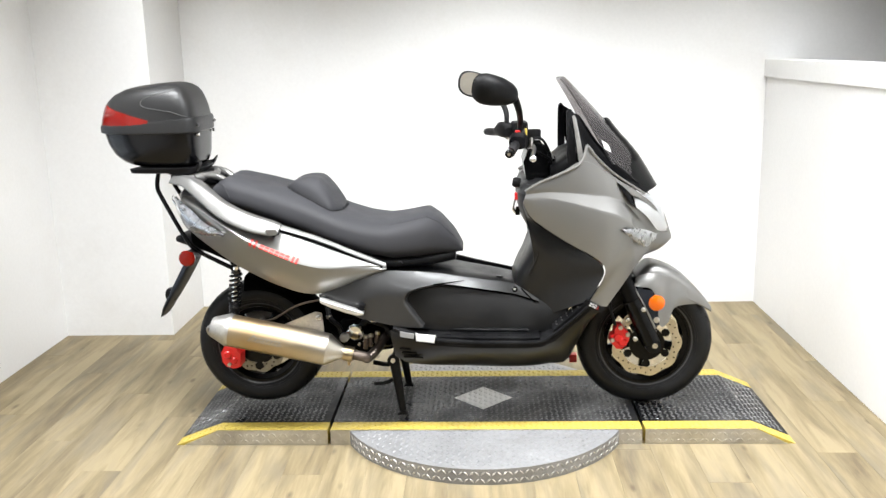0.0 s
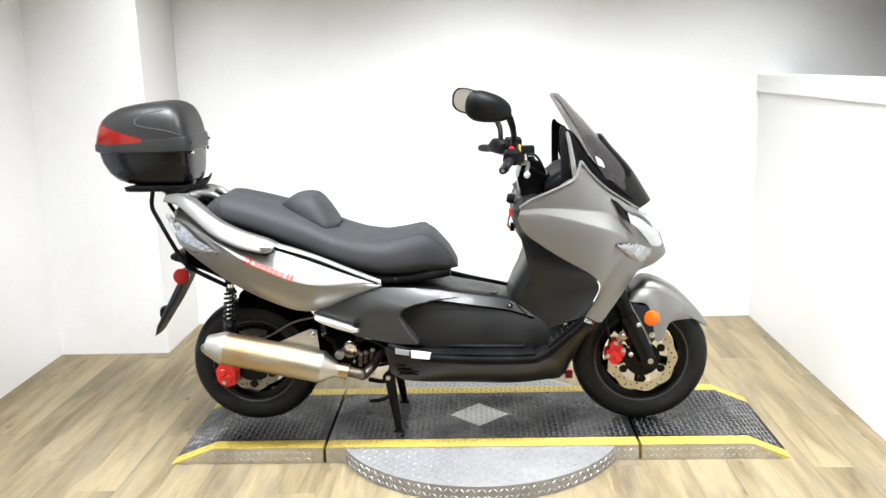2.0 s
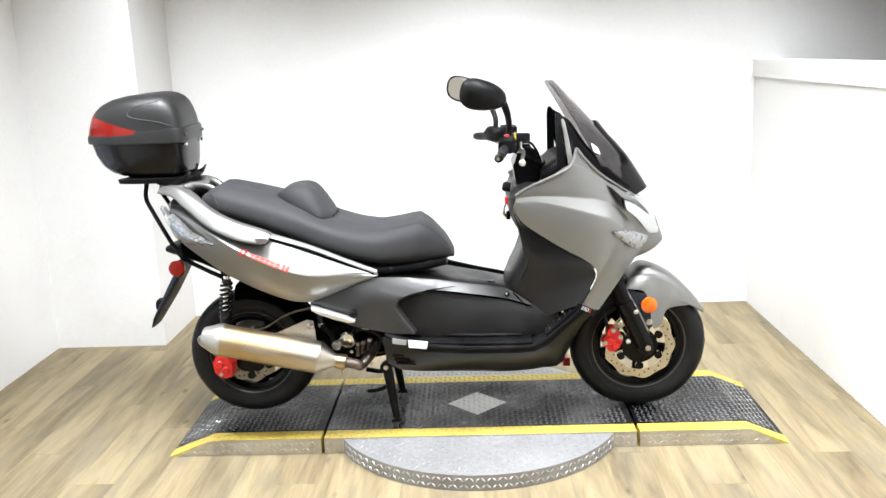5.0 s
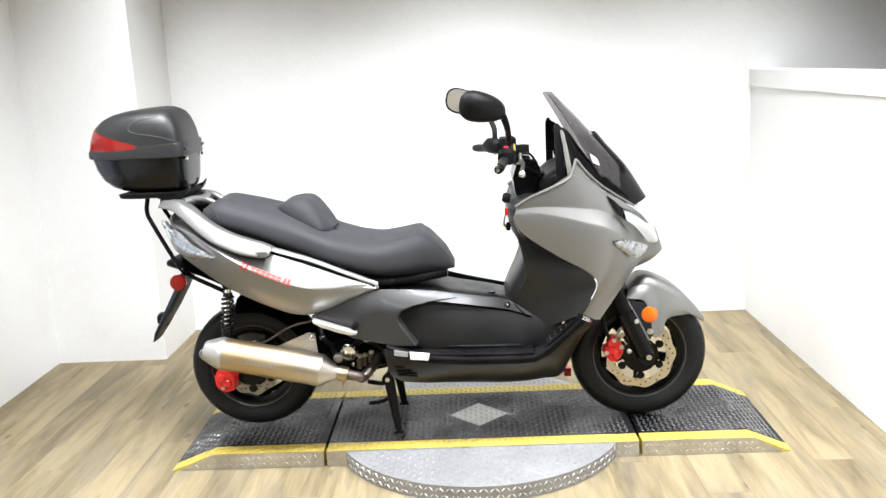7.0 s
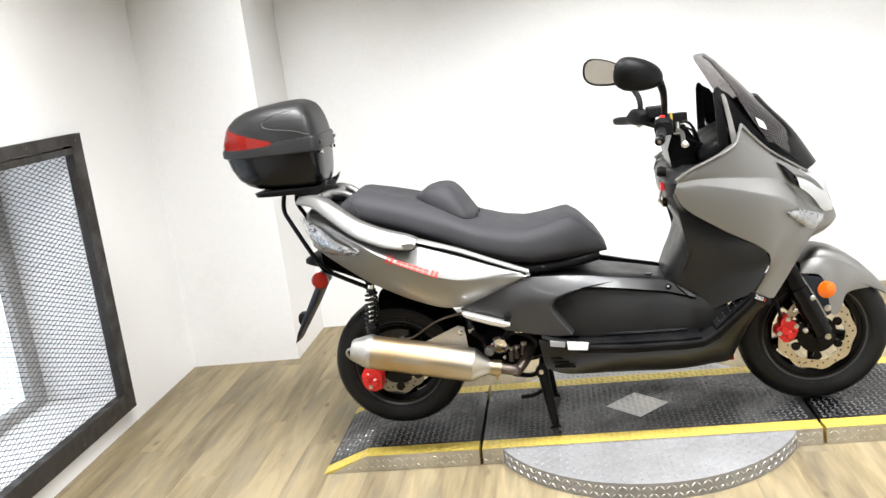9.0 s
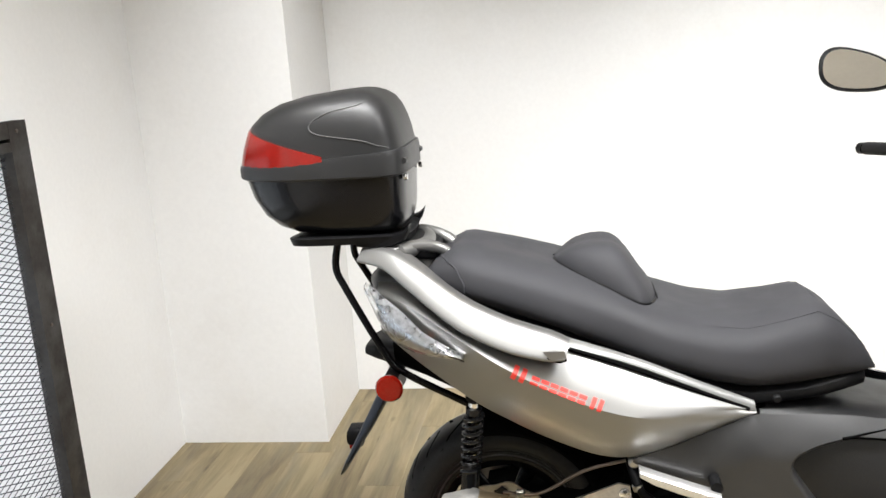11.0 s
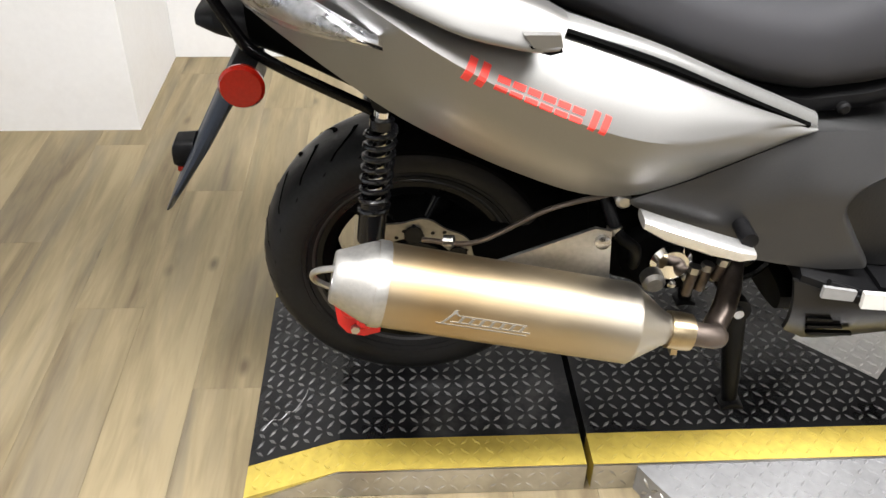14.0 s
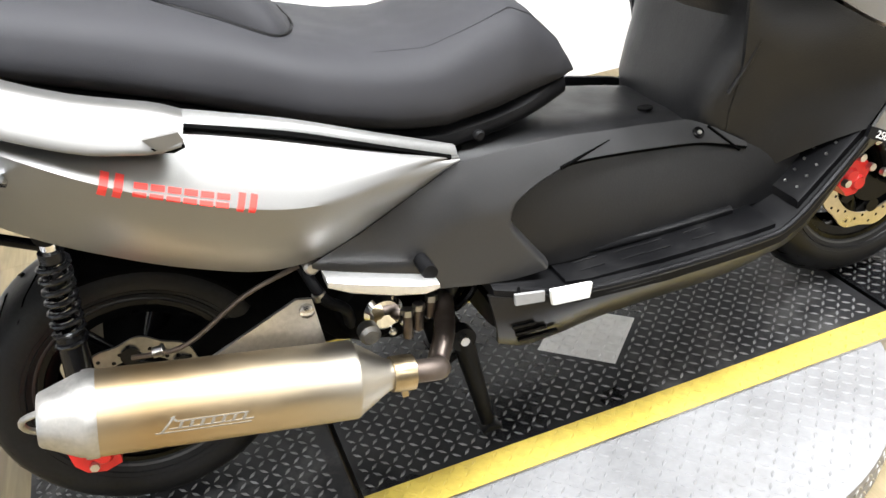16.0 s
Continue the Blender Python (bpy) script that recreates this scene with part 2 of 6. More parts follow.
PLATE_PL = mat("plate_holder_plastic", (0.014, 0.018, 0.026), 0.5, 0, 300, 0.2, 0.2, scale2=9, spec=0.3)
SPRING = mat("spring_black", (0.007, 0.007, 0.008), 0.25, 0.0, 80, 0, 0.2, spec=0.4)



def add_dust(m, colour, scale, low, high, most):
    """Lays patches of pale dust over a paint."""
    nt = m.node_tree
    b = nt.nodes["Principled BSDF"]
    under = b.inputs["Base Color"].links[0].from_socket
    co, n, r, mix = (nt.nodes.new(k) for k in ("ShaderNodeTexCoord", "ShaderNodeTexNoise", "ShaderNodeMapRange", "ShaderNodeMix"))
    n.inputs["Scale"].default_value, n.inputs["Detail"].default_value, n.inputs["Roughness"].default_value = scale, 8, 0.7
    r.inputs["From Min"].default_value, r.inputs["From Max"].default_value, r.inputs["To Max"].default_value = low, high, most
    mix.data_type = "RGBA"
    mix.inputs["B"].default_value = (*colour, 1)
    nt.links.new(co.outputs["Object"], n.inputs["Vector"])
    nt.links.new(n.outputs["Fac"], r.inputs["Value"])
    nt.links.new(r.outputs["Result"], mix.inputs["Factor"])
    nt.links.new(under, mix.inputs["A"])
    nt.links.new(mix.outputs["Result"], b.inputs["Base Color"])


add_dust(PLATE_BLACK, (0.28, 0.275, 0.265), 3.2, 0.56, 0.82, 0.36)
add_dust(YELLOW, (0.12, 0.09, 0.04), 22, 0.58, 0.78, 0.5)
add_dust(FOOT_PL, (0.035, 0.034, 0.033), 11, 0.54, 0.82, 0.3)
add_dust(BLACK_PL, (0.035, 0.034, 0.032), 9, 0.52, 0.8, 0.35)
add_dust(WALL, (0.50, 0.45, 0.38), 1.4, 0.54, 0.82, 0.22)
add_dust(PLATE_SILVER, (0.16, 0.155, 0.145), 7, 0.55, 0.8, 0.5)

# ---- mesh helpers ----
ORG = Vector((0, 0, 0))
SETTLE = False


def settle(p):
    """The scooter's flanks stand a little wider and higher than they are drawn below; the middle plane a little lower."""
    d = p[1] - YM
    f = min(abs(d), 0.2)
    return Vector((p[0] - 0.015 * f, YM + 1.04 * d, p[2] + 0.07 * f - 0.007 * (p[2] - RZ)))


def ob_from(name, verts, faces, material, parent=None, smooth=True, label="", kind=""):
    """One mesh object from world vertices; under a parent they are taken from its thing's base."""
    me = bpy.data.meshes.new(name)
    base = ORG if parent else Vector((0, 0, 0))
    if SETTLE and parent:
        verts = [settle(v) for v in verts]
    me.from_pydata([tuple(Vector(v) - base) for v in verts], [], faces)
    bm = bmesh.new()
    bm.from_mesh(me)
    bmesh.ops.recalc_face_normals(bm, faces=bm.faces)
    bm.to_mesh(me)
    bm.free()
    if smooth:
        me.polygons.foreach_set("use_smooth", [True] * len(me.polygons))
        me.set_sharp_from_angle(angle=radians(40))
    me.materials.append(material)
    ob = new(name, me)
    ob.parent = parent
    return tagged(ob, label, kind=kind)


def part(name, bm, material, parent=None, label="", smooth=True, kind="", bevel=0.0):
    """Links a bmesh, in world metres, as one mesh object."""
    if bevel:
        bmesh.ops.bevel(bm, geom=[e for e in bm.edges if len(e.link_faces) == 2 and e.calc_face_angle(0) > 0.5], offset=bevel, segments=2, affect="EDGES", profile=0.6)
    me = bpy.data.meshes.new(name)
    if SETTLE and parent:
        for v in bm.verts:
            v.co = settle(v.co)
    if parent:
        bmesh.ops.translate(bm, verts=bm.verts, vec=-ORG)
    bmesh.ops.recalc_face_normals(bm, faces=bm.faces)
    bm.to_mesh(me)
    bm.free()
    if smooth:
        me.polygons.foreach_set("use_smooth", [True] * len(me.polygons))
        me.set_sharp_from_angle(angle=radians(38))
    me.materials.append(material)
    ob = new(name, me)
    ob.parent = parent
    return tagged(ob, label, kind=kind)


def thing(name, at, label, category, group=""):
    """An empty at the base of a thing; its parts are built in world metres round it."""
    global ORG
    ob = new(name)
    ob.empty_display_size = 0.1
    ob.location = at
    ORG = Vector(at)
    return tagged(ob, label, category, group)


def curve(pts, n):
    """n points of a smooth line through pts, evenly spread over its stretches."""
    p = [np.array(q, float) for q in pts]
    p = [2 * p[0] - p[1]] + p + [2 * p[-1] - p[-2]]
    ln = np.concatenate([[0], np.cumsum([np.linalg.norm(b - a) + 1e-9 for a, b in zip(p[1:-2], p[2:-1])])])
    out = []
    for s in np.linspace(0, ln[-1], n):
        i = min(int(np.searchsorted(ln, s, "right")) - 1, len(p) - 4)
        t = (s - ln[i]) / (ln[i + 1] - ln[i])
        a, b, c, d = p[i:i + 4]
        out.append(0.5 * (2 * b + (c - a) * t + (2 * a - 5 * b + 4 * c - d) * t * t + (3 * b - 3 * c + d - a) * t ** 3))
    return out


def at_x(line, x):
    return float(np.interp(x, [p[0] for p in line], [p[1] for p in line]))


def box(x0, x1, y0, y1, z0, z1, bm=None):
    bm = bm or bmesh.new()
    v = [bm.verts.new(p) for p in ((x0, y0, z0), (x1, y0, z0), (x1, y1, z0), (x0, y1, z0), (x0, y0, z1), (x1, y0, z1), (x1, y1, z1), (x0, y1, z1))]
    for f in ((0, 3, 2, 1), (4, 5, 6, 7), (0, 1, 5, 4), (1, 2, 6, 5), (2, 3, 7, 6), (3, 0, 4, 7)):
        bm.faces.new([v[i] for i in f])
    return bm


def loft(rings, bm=None, cap=True, closed=True):
    """A skin over rings of equal length."""
    bm = bm or bmesh.new()
    rows = [[bm.verts.new(tuple(p)) for p in r] for r in rings]
    n = len(rows[0])
    for a, b in zip(rows, rows[1:]):
        for i in range(n if closed else n - 1):
            j = (i + 1) % n
            bm.faces.new((a[i], a[j], b[j], b[i]))
    if cap:
        bm.faces.new(rows[0][::-1])
        bm.faces.new(rows[-1])
    return bm


def tube(pts, r, seg=10, bm=None, n=None, cap=True):
    """A round bar along pts; r is one radius or one for each end."""
    q = [Vector(p) for p in (curve(pts, n) if n else pts)]
    rs = np.linspace(r[0], r[1], len(q)) if isinstance(r, tuple) else [r] * len(q)
    rings, side = [], None
    for i, p in enumerate(q):
        d = (q[min(i + 1, len(q) - 1)] - q[max(i - 1, 0)]).normalized()
        if side is None:
            side = d.orthogonal().normalized()
        side = (side - d * side.dot(d)).normalized()
        up = d.cross(side)
        rings.append([p + float(rs[i]) * (math.cos(a) * side + math.sin(a) * up) for a in np.linspace(0, 2 * math.pi, seg, endpoint=False)])
    return loft(rings, bm, cap)


def lathe(profile, centre, axis, seg=32, bm=None, cap=True):
    """profile: (radius, distance along the axis) from end to end."""
    axis = Vector(axis).normalized()
    s = axis.orthogonal().normalized()
    u = axis.cross(s)
    c = Vector(centre)
    return loft([[c + axis * float(h) + max(float(r), 1e-4) * (math.cos(a) * s + math.sin(a) * u) for a in np.linspace(0, 2 * math.pi, seg, endpoint=False)] for r, h in profile], bm, cap)


def sup(a, e):
    return math.copysign(abs(a) ** e, a)


def section(x, y, z0, z1, hw, e=0.6, seg=28):
    """A rounded cross-section standing across x."""
    zc, hh = (z0 + z1) / 2, (z1 - z0) / 2
    return [(x, y + hw * sup(math.cos(a), e), zc + hh * sup(math.sin(a), e)) for a in np.linspace(0, 2 * math.pi, seg, endpoint=False)]


def plan(z, x0, x1, y, hw, e=0.5, seg=36, tilt=0.0):
    """A rounded outline lying at z."""
    xc, hx = (x0 + x1) / 2, (x1 - x0) / 2
    return [(xc + hx * sup(math.cos(a), e), y + hw * sup(math.sin(a), e), z + tilt * hx * sup(math.cos(a), e)) for a in np.linspace(0, 2 * math.pi, seg, endpoint=False)]


def shell(top, bottom, wt, wb, side, mid, bulge=0.02, power=2.5, thick=0.008, nu=26, nv=9, crest=None):
    """A bowed body panel between a top and a bottom line in (x, z); wt and wb are its distances from the middle plane along them."""
    bm = bmesh.new()
    a, b = curve(top, nu), curve(bottom, nu)
    ws = [curve([(i, w) for i, w in enumerate(s)], nu) for s in (wt, wb)]
    bs = np.interp(np.linspace(0, 1, nu), np.linspace(0, 1, len(bulge)), bulge) if isinstance(bulge, tuple) else [bulge] * nu
    skins = []
    for inner in (0, 1):
        rows = []
        for i in range(nu):
            row = []
            for j in range(nv):
                v = j / (nv - 1)
                e = 1 - abs(2 * v - 1) ** power if crest is None else (v / crest) ** 0.9 if v < crest else 1 - ((v - crest) / (1 - crest)) ** power
                w = ws[0][i][1] * (1 - v) + ws[1][i][1] * v + bs[i] * e - inner * thick
                p = a[i] * (1 - v) + b[i] * v
                row.append(bm.verts.new((p[0], mid + side * w, p[1])))
            rows.append(row)
        skins.append(rows)
        for i in range(nu - 1):
            for j in range(nv - 1):
                bm.faces.new((rows[i][j], rows[i + 1][j], rows[i + 1][j + 1], rows[i][j + 1]))
    o, n = skins
    for i in range(nu - 1):
        for j in (0, nv - 1):
            bm.faces.new((o[i][j], o[i + 1][j], n[i + 1][j], n[i][j]))
    for j in range(nv - 1):
        for i in (0, nu - 1):
            bm.faces.new((o[i][j], o[i][j + 1], n[i][j + 1], n[i][j]))
    return bm


def creased(chains, bows, side, mid, nu=44, nv=9, thick=0.006):
    """A body panel with sharp folds: it runs from chain to chain of (x, z, distance off the middle), each strip bowed outward by its bow."""
    bm = bmesh.new()
    lines = [curve(c, nu) for c in chains]
    steps = [0.0, 0.06, 0.16] + list(np.linspace(0.28, 0.72, nv - 6)) + [0.84, 0.94]
    skins = []
    for inner in (0, 1):
        rows = []
        for i in range(nu):
            row = []
            for k, bow in enumerate(bows):
                for v in steps + ([1.0] if k == len(bows) - 1 else []):
                    x, z, w = lines[k][i] * (1 - v) + lines[k + 1][i] * v
                    row.append(bm.verts.new((x, mid + side * (w + bow * 4 * v * (1 - v) - inner * thick), z)))
            rows.append(row)
        skins.append(rows)
        for r, q in zip(rows, rows[1:]):
            for j in range(len(r) - 1):
                bm.faces.new((r[j], q[j], q[j + 1], r[j + 1]))
    o, n = skins
    for i in range(nu - 1):
        for j in (0, -1):
            bm.faces.new((o[i][j], o[i + 1][j], n[i + 1][j], n[i][j]))
    for i in (0, nu - 1):
        for j in range(len(o[0]) - 1):
            bm.faces.new((o[i][j], o[i][j + 1], n[i][j + 1], n[i][j]))
    return bm


def ruled(rows, side, mid, power=2.5, crest=0.35, thick=0.006, nu=40, nv=14, lip=0.0):
    """A bowed panel; each row is (x, z, distance from the middle) at its top, the same at its foot, and its bulge. lip rolls the foot inward."""
    bm = bmesh.new()
    line = curve(rows, nu)
    skins = []
    for inner in (0, 1):
        grid = []
        for q in line:
            a, b, g = np.array(q[0:3]), np.array(q[3:6]), q[6]
            row = []
            for j in range(nv):
                v = j / (nv - 1)
                e = (v / crest) ** 0.9 if v < crest else 1 - ((v - crest) / (1 - crest)) ** power
                row.append(a * (1 - v) + b * v + np.array((0, 0, g * e)))
            d = (row[-1] - row[-2]) * np.array((1, 1, 0))
            d = d / (np.linalg.norm(d) + 1e-9)
            for k in range(1, 5 if lip else 1):
                t = k / 4 * math.pi / 2
                row.append(row[nv - 1] + d * lip * 0.5 * math.sin(t) - np.array((0, 0, lip * (1 - math.cos(t)))))
            grid.append([bm.verts.new((p[0], mid + side * (p[2] - inner * thick), p[1])) for p in row])
        skins.append(grid)
        for r, t in zip(grid, grid[1:]):
            for j in range(len(r) - 1):
                bm.faces.new((r[j], t[j], t[j + 1], r[j + 1]))
    o, n = skins
    m = len(o[0])
    for i in range(nu - 1):
        for j in (0, m - 1):
            bm.faces.new((o[i][j], o[i + 1][j], n[i + 1][j], n[i][j]))
    for j in range(m - 1):
        for i in (0, nu - 1):
            bm.faces.new((o[i][j], o[i][j + 1], n[i][j + 1], n[i][j]))
    return bm


def slab(outline, y0, y1, bm=None):
    """A plate cut to an outline in (x, z), from y0 to y1."""
    bm = bm or bmesh.new()
    a = [bm.verts.new((x, y0, z)) for x, z in outline]
    b = [bm.verts.new((x, y1, z)) for x, z in outline]
    bm.faces.new(a)
    bm.faces.new(b[::-1])
    for i in range(len(a)):
        j = (i + 1) % len(a)
        bm.faces.new((a[i], b[i], b[j], a[j]))
    return bm


# ---- room ----
XL, XR, YB, YF, ZC = -2.116, 1.722, 1.588, -6.2, 2.62
PX, PY = -1.53, 1.058
tagged(part("wall_back", box(XL - 0.15, XR + 3.4, YB, YB + 0.15, 0, ZC), WALL, smooth=False), "plain white painted wall behind the scooter", "wall", kind="structure")
tagged(part("wall_bay", box(XL, PX, PY, YB - 0.002, 0, ZC - 0.002), WALL, smooth=False, bevel=0.004), "white boxed-out wall corner", "wall", kind="structure")
WY0, WY1, WZ0, WZ1 = -1.05, 0.232, 0.173, 1.262
for n, y0, y1, z0, z1 in (("a", YF, WY0, 0, ZC), ("b", WY1, YB, 0, ZC), ("c", WY0, WY1, 0, WZ0), ("d", WY0, WY1, WZ1, ZC)):
    tagged(part("wall_left_" + n, box(XL - 0.15, XL, y0, y1, z0, z1), WALL, smooth=False), "white painted wall with a meshed opening", "wall", kind="structure")
LEDGE = 1.29
tagged(part("wall_right_low", box(XR, XR + 0.12, YF, YB, 0, LEDGE), WALL, smooth=False), "white half-height wall under a ledge", "wall", kind="structure")
tagged(part("ledge_trim", box(XR - 0.012, XR + 0.14, YF, YB, LEDGE, LEDGE + 0.093), WALL, smooth=False, bevel=0.004), "white timber ledge capping the half wall", "trim", kind="structure")
tagged(part("wall_right_high", box(XR + 3.25, XR + 3.4, YF, YB, 0, ZC), WALL, smooth=False), "plain wall beyond the half wall", "wall", kind="structure")
# Added to close the room out of view; its dark colour cuts the fill.
tagged(part("wall_front", box(XL - 0.15, XR + 3.4, YF - 0.15, YF, 0, ZC), WALL_DIM, smooth=False), "unseen near-black end wall that keeps reflections dark", "wall", kind="structure")
tagged(part("ceiling", box(XL - 0.15, XR + 3.4, YF - 0.15, YB + 0.15, ZC, ZC + 0.1), CEIL, smooth=False), "plain ceiling", "ceiling", kind="structure")
floor = tagged(part("floor", box(XL - 0.15, XR + 3.4, YF - 0.15, YB + 0.15, -0.1, -0.006), SUBFLOOR, smooth=False), "weathered wood-look vinyl plank floor", "floor", kind="structure")

# niche behind the meshed opening
NX = XL - 0.38
niche = [("niche_floor", NX, XL - 0.152, WY0 - 0.05, WY1 + 0.05, WZ0 - 0.06, WZ0 - 0.004), ("niche_top", NX, XL - 0.152, WY0 - 0.05, WY1 + 0.05, WZ1 + 0.01, WZ1 + 0.06),
         ("niche_side", NX, XL - 0.152, WY1 + 0.01, WY1 + 0.05, WZ0, WZ1), ("niche_side", NX, XL - 0.152, WY0 - 0.05, WY0 - 0.01, WZ0, WZ1)]
for n, x0, x1, y0, y1, z0, z1 in niche:
    tagged(part(n, box(x0, x1, y0, y1, z0, z1), WALL, smooth=False), "white recess behind the mesh", "recess", kind="structure")
tagged(part("window_1", box(NX - 0.03, NX, WY0 - 0.05, WY1 + 0.05, WZ0 - 0.05, WZ1 + 0.05), DAYLIGHT, smooth=False), "bright frosted window pane behind the mesh", "window", kind="structure")
for y0, y1, z0, z1 in ((WY1 - 0.085, WY1 + 0.008, WZ0, WZ1), (WY0, WY1 - 0.088, WZ0, WZ0 + 0.05)):
    tagged(part("trim", box(NX + 0.002, NX + 0.045, y0, y1, z0, z1), FRAME_GREY, smooth=False, bevel=0.004), "grey timber window frame in the recess", "trim", kind="structure")
screen_frame = thing("mesh_screen", (XL, (WY0 + WY1) / 2, WZ0), "dark worn wooden frame holding wire mesh over a wall opening", "screen")
FW = 0.082
for nm, y0, y1, z0, z1 in (("stile", WY1 - 0.004, WY1 + FW - 0.004, WZ0 - FW + 0.004, WZ1 + FW - 0.004), ("stile", WY0 - FW + 0.004, WY0 + 0.004, WZ0 - FW + 0.004, WZ1 + FW - 0.004), ("rail", WY0 + 0.006, WY1 - 0.006, WZ0 - FW + 0.004, WZ0 + 0.004), ("rail", WY0 + 0.006, WY1 - 0.006, WZ1 - 0.004, WZ1 + 0.022), ("rail", WY0 + 0.006, WY1 - 0.006, WZ1 + 0.032, WZ1 + FW - 0.004)):
    part(nm, box(XL + 0.002, XL + 0.042, y0, y1, z0, z1), FRAME_DARK, screen_frame, bevel=0.004)
for y, z in ((WY1 + 0.03, WZ1 + 0.05), (-0.1, WZ1 + 0.056), (-0.5, WZ1 + 0.056), (WY1 - 0.12, WZ0 - 0.05), (-0.15, WZ0 - 0.055), (WY1 + 0.035, 0.75), (WY1 + 0.035, WZ0 - 0.045)):
    part("screw", lathe([(0.0055, 0), (0.0055, 0.002), (0.003, 0.003)], (XL + 0.042, y, z), (1, 0, 0), 10), HEADER, screen_frame)
verts, faces = [], []
for fam in (1, -1):
    c = -1.2
    while c < 2.7:
        # wires run in a slant and are cut to the opening
        ya, za, yb, zb = WY0, c, WY1, c + fam * 0.37 * (WY1 - WY0)
        t0, t1 = sorted(((WZ0 - za) / (zb - za), (WZ1 - za) / (zb - za)))
        lo, hi = max(0.0, t0), min(1.0, t1)
        if hi - lo > 0.01:
            p = Vector((XL + 0.014 + 0.001 * fam, ya + lo * (yb - ya), za + lo * (zb - za)))
            q = Vector((XL + 0.014 + 0.001 * fam, ya + hi * (yb - ya), za + hi * (zb - za)))
            k = len(verts)
            d = (q - p).normalized()
            s = Vector((1, 0, 0))
            u = d.cross(s)
            for w in (p, q):
                for sa, ua in ((1, 0), (0, 1), (-1, 0), (0, -1)):
                    verts.append(w + 0.0015 * (sa * s + ua * u))
            for i in range(4):
                j = (i + 1) % 4
                faces.append((k + i, k + j, k + 4 + j, k + 4 + i))
        c += 0.0195
ob_from("wire_mesh", verts, faces, MESH_WIRE, screen_frame, smooth=False, label="fine diamond wire mesh")

# ---- ramp and turntable ----
RY0, RY1, RZ = -0.295, 0.325, 0.062
SX0, SX1, SX2, SX3 = -1.053, -0.455, 0.745, 1.314
CXT, CYT, RT = 0.139, -0.045, 0.572


def treads(name, spots, parent, material, h=0.0022):
    """Raised lozenge bars, alternating in direction; spots are (origin, along, across) on a face."""
    vs, fs = [], []
    for k, (o, u, w, n) in enumerate(spots):
        i = len(vs)
        a, b = u * 0.0106, w * 0.0034
        vs += [o - a, o - b, o + a, o + b, o - a * 0.55 + n * h, o - b * 0.4 + n * h, o + a * 0.55 + n * h, o + b * 0.4 + n * h]
        fs += [(i + 4, i + 5, i + 6, i + 7)] + [(i + j, i + (j + 1) % 4, i + 4 + (j + 1) % 4, i + 4 + j) for j in range(4)]
    return ob_from(name, vs, fs, material, parent, smooth=False, kind="stuff")


def tread_grid(x0, x1, y0, y1, keep, z_of, pitch=0.0215):
    out = []
    for i in range(int((x1 - x0) / pitch) + 1):
        for j in range(int((y1 - y0) / pitch) + 1):
            x, y = x0 + (i + 0.5) * pitch, y0 + (j + 0.5) * pitch
            if keep(x, y):
                z, sl = z_of(x)
                up = Vector((-sl, 0, 1)).normalized()
                t = Vector((1, 0, sl)).normalized()
                s = 1 if (i + j) % 2 else -1
                u = (t + s * Vector((0, 1, 0))).normalized()
                out.append((Vector((x, y, z)), u, up.cross(u), up))
    return out


def wedge(x0, x1, y0, y1, slope_x0=None, slope_x1=None, drop=0.0):
    """A plate of the ramp's height, tapering to the floor beyond slope_x0 or slope_x1."""
    z = RZ - drop
    if slope_x0 is not None:
        o = [(x0, 0.0), (x1, 0.0), (x1, z), (slope_x0, z)]
    elif slope_x1 is not None:
        o = [(x0, 0.0), (x1, 0.0), (slope_x1, z), (x0, z)]
    else:
        o = [(x0, 0.0), (x1, 0.0), (x1, z), (x0, z)]
    return slab(o, y0, y1)


BRK0, BRK1 = -0.887, 1.165
YS = 0.07


def ramp_z(x):
    if x < BRK0:
        s = RZ / (BRK0 - SX0)
        return (x - SX0) * s, s
    if x > BRK1:
        s = -RZ / (SX3 - BRK1)
        return (x - SX3) * s, s
    return RZ, 0.0


def diamond(x, y):
    return abs(x - CXT) / 0.121 + abs(y - 0.012) / 0.121 < 1


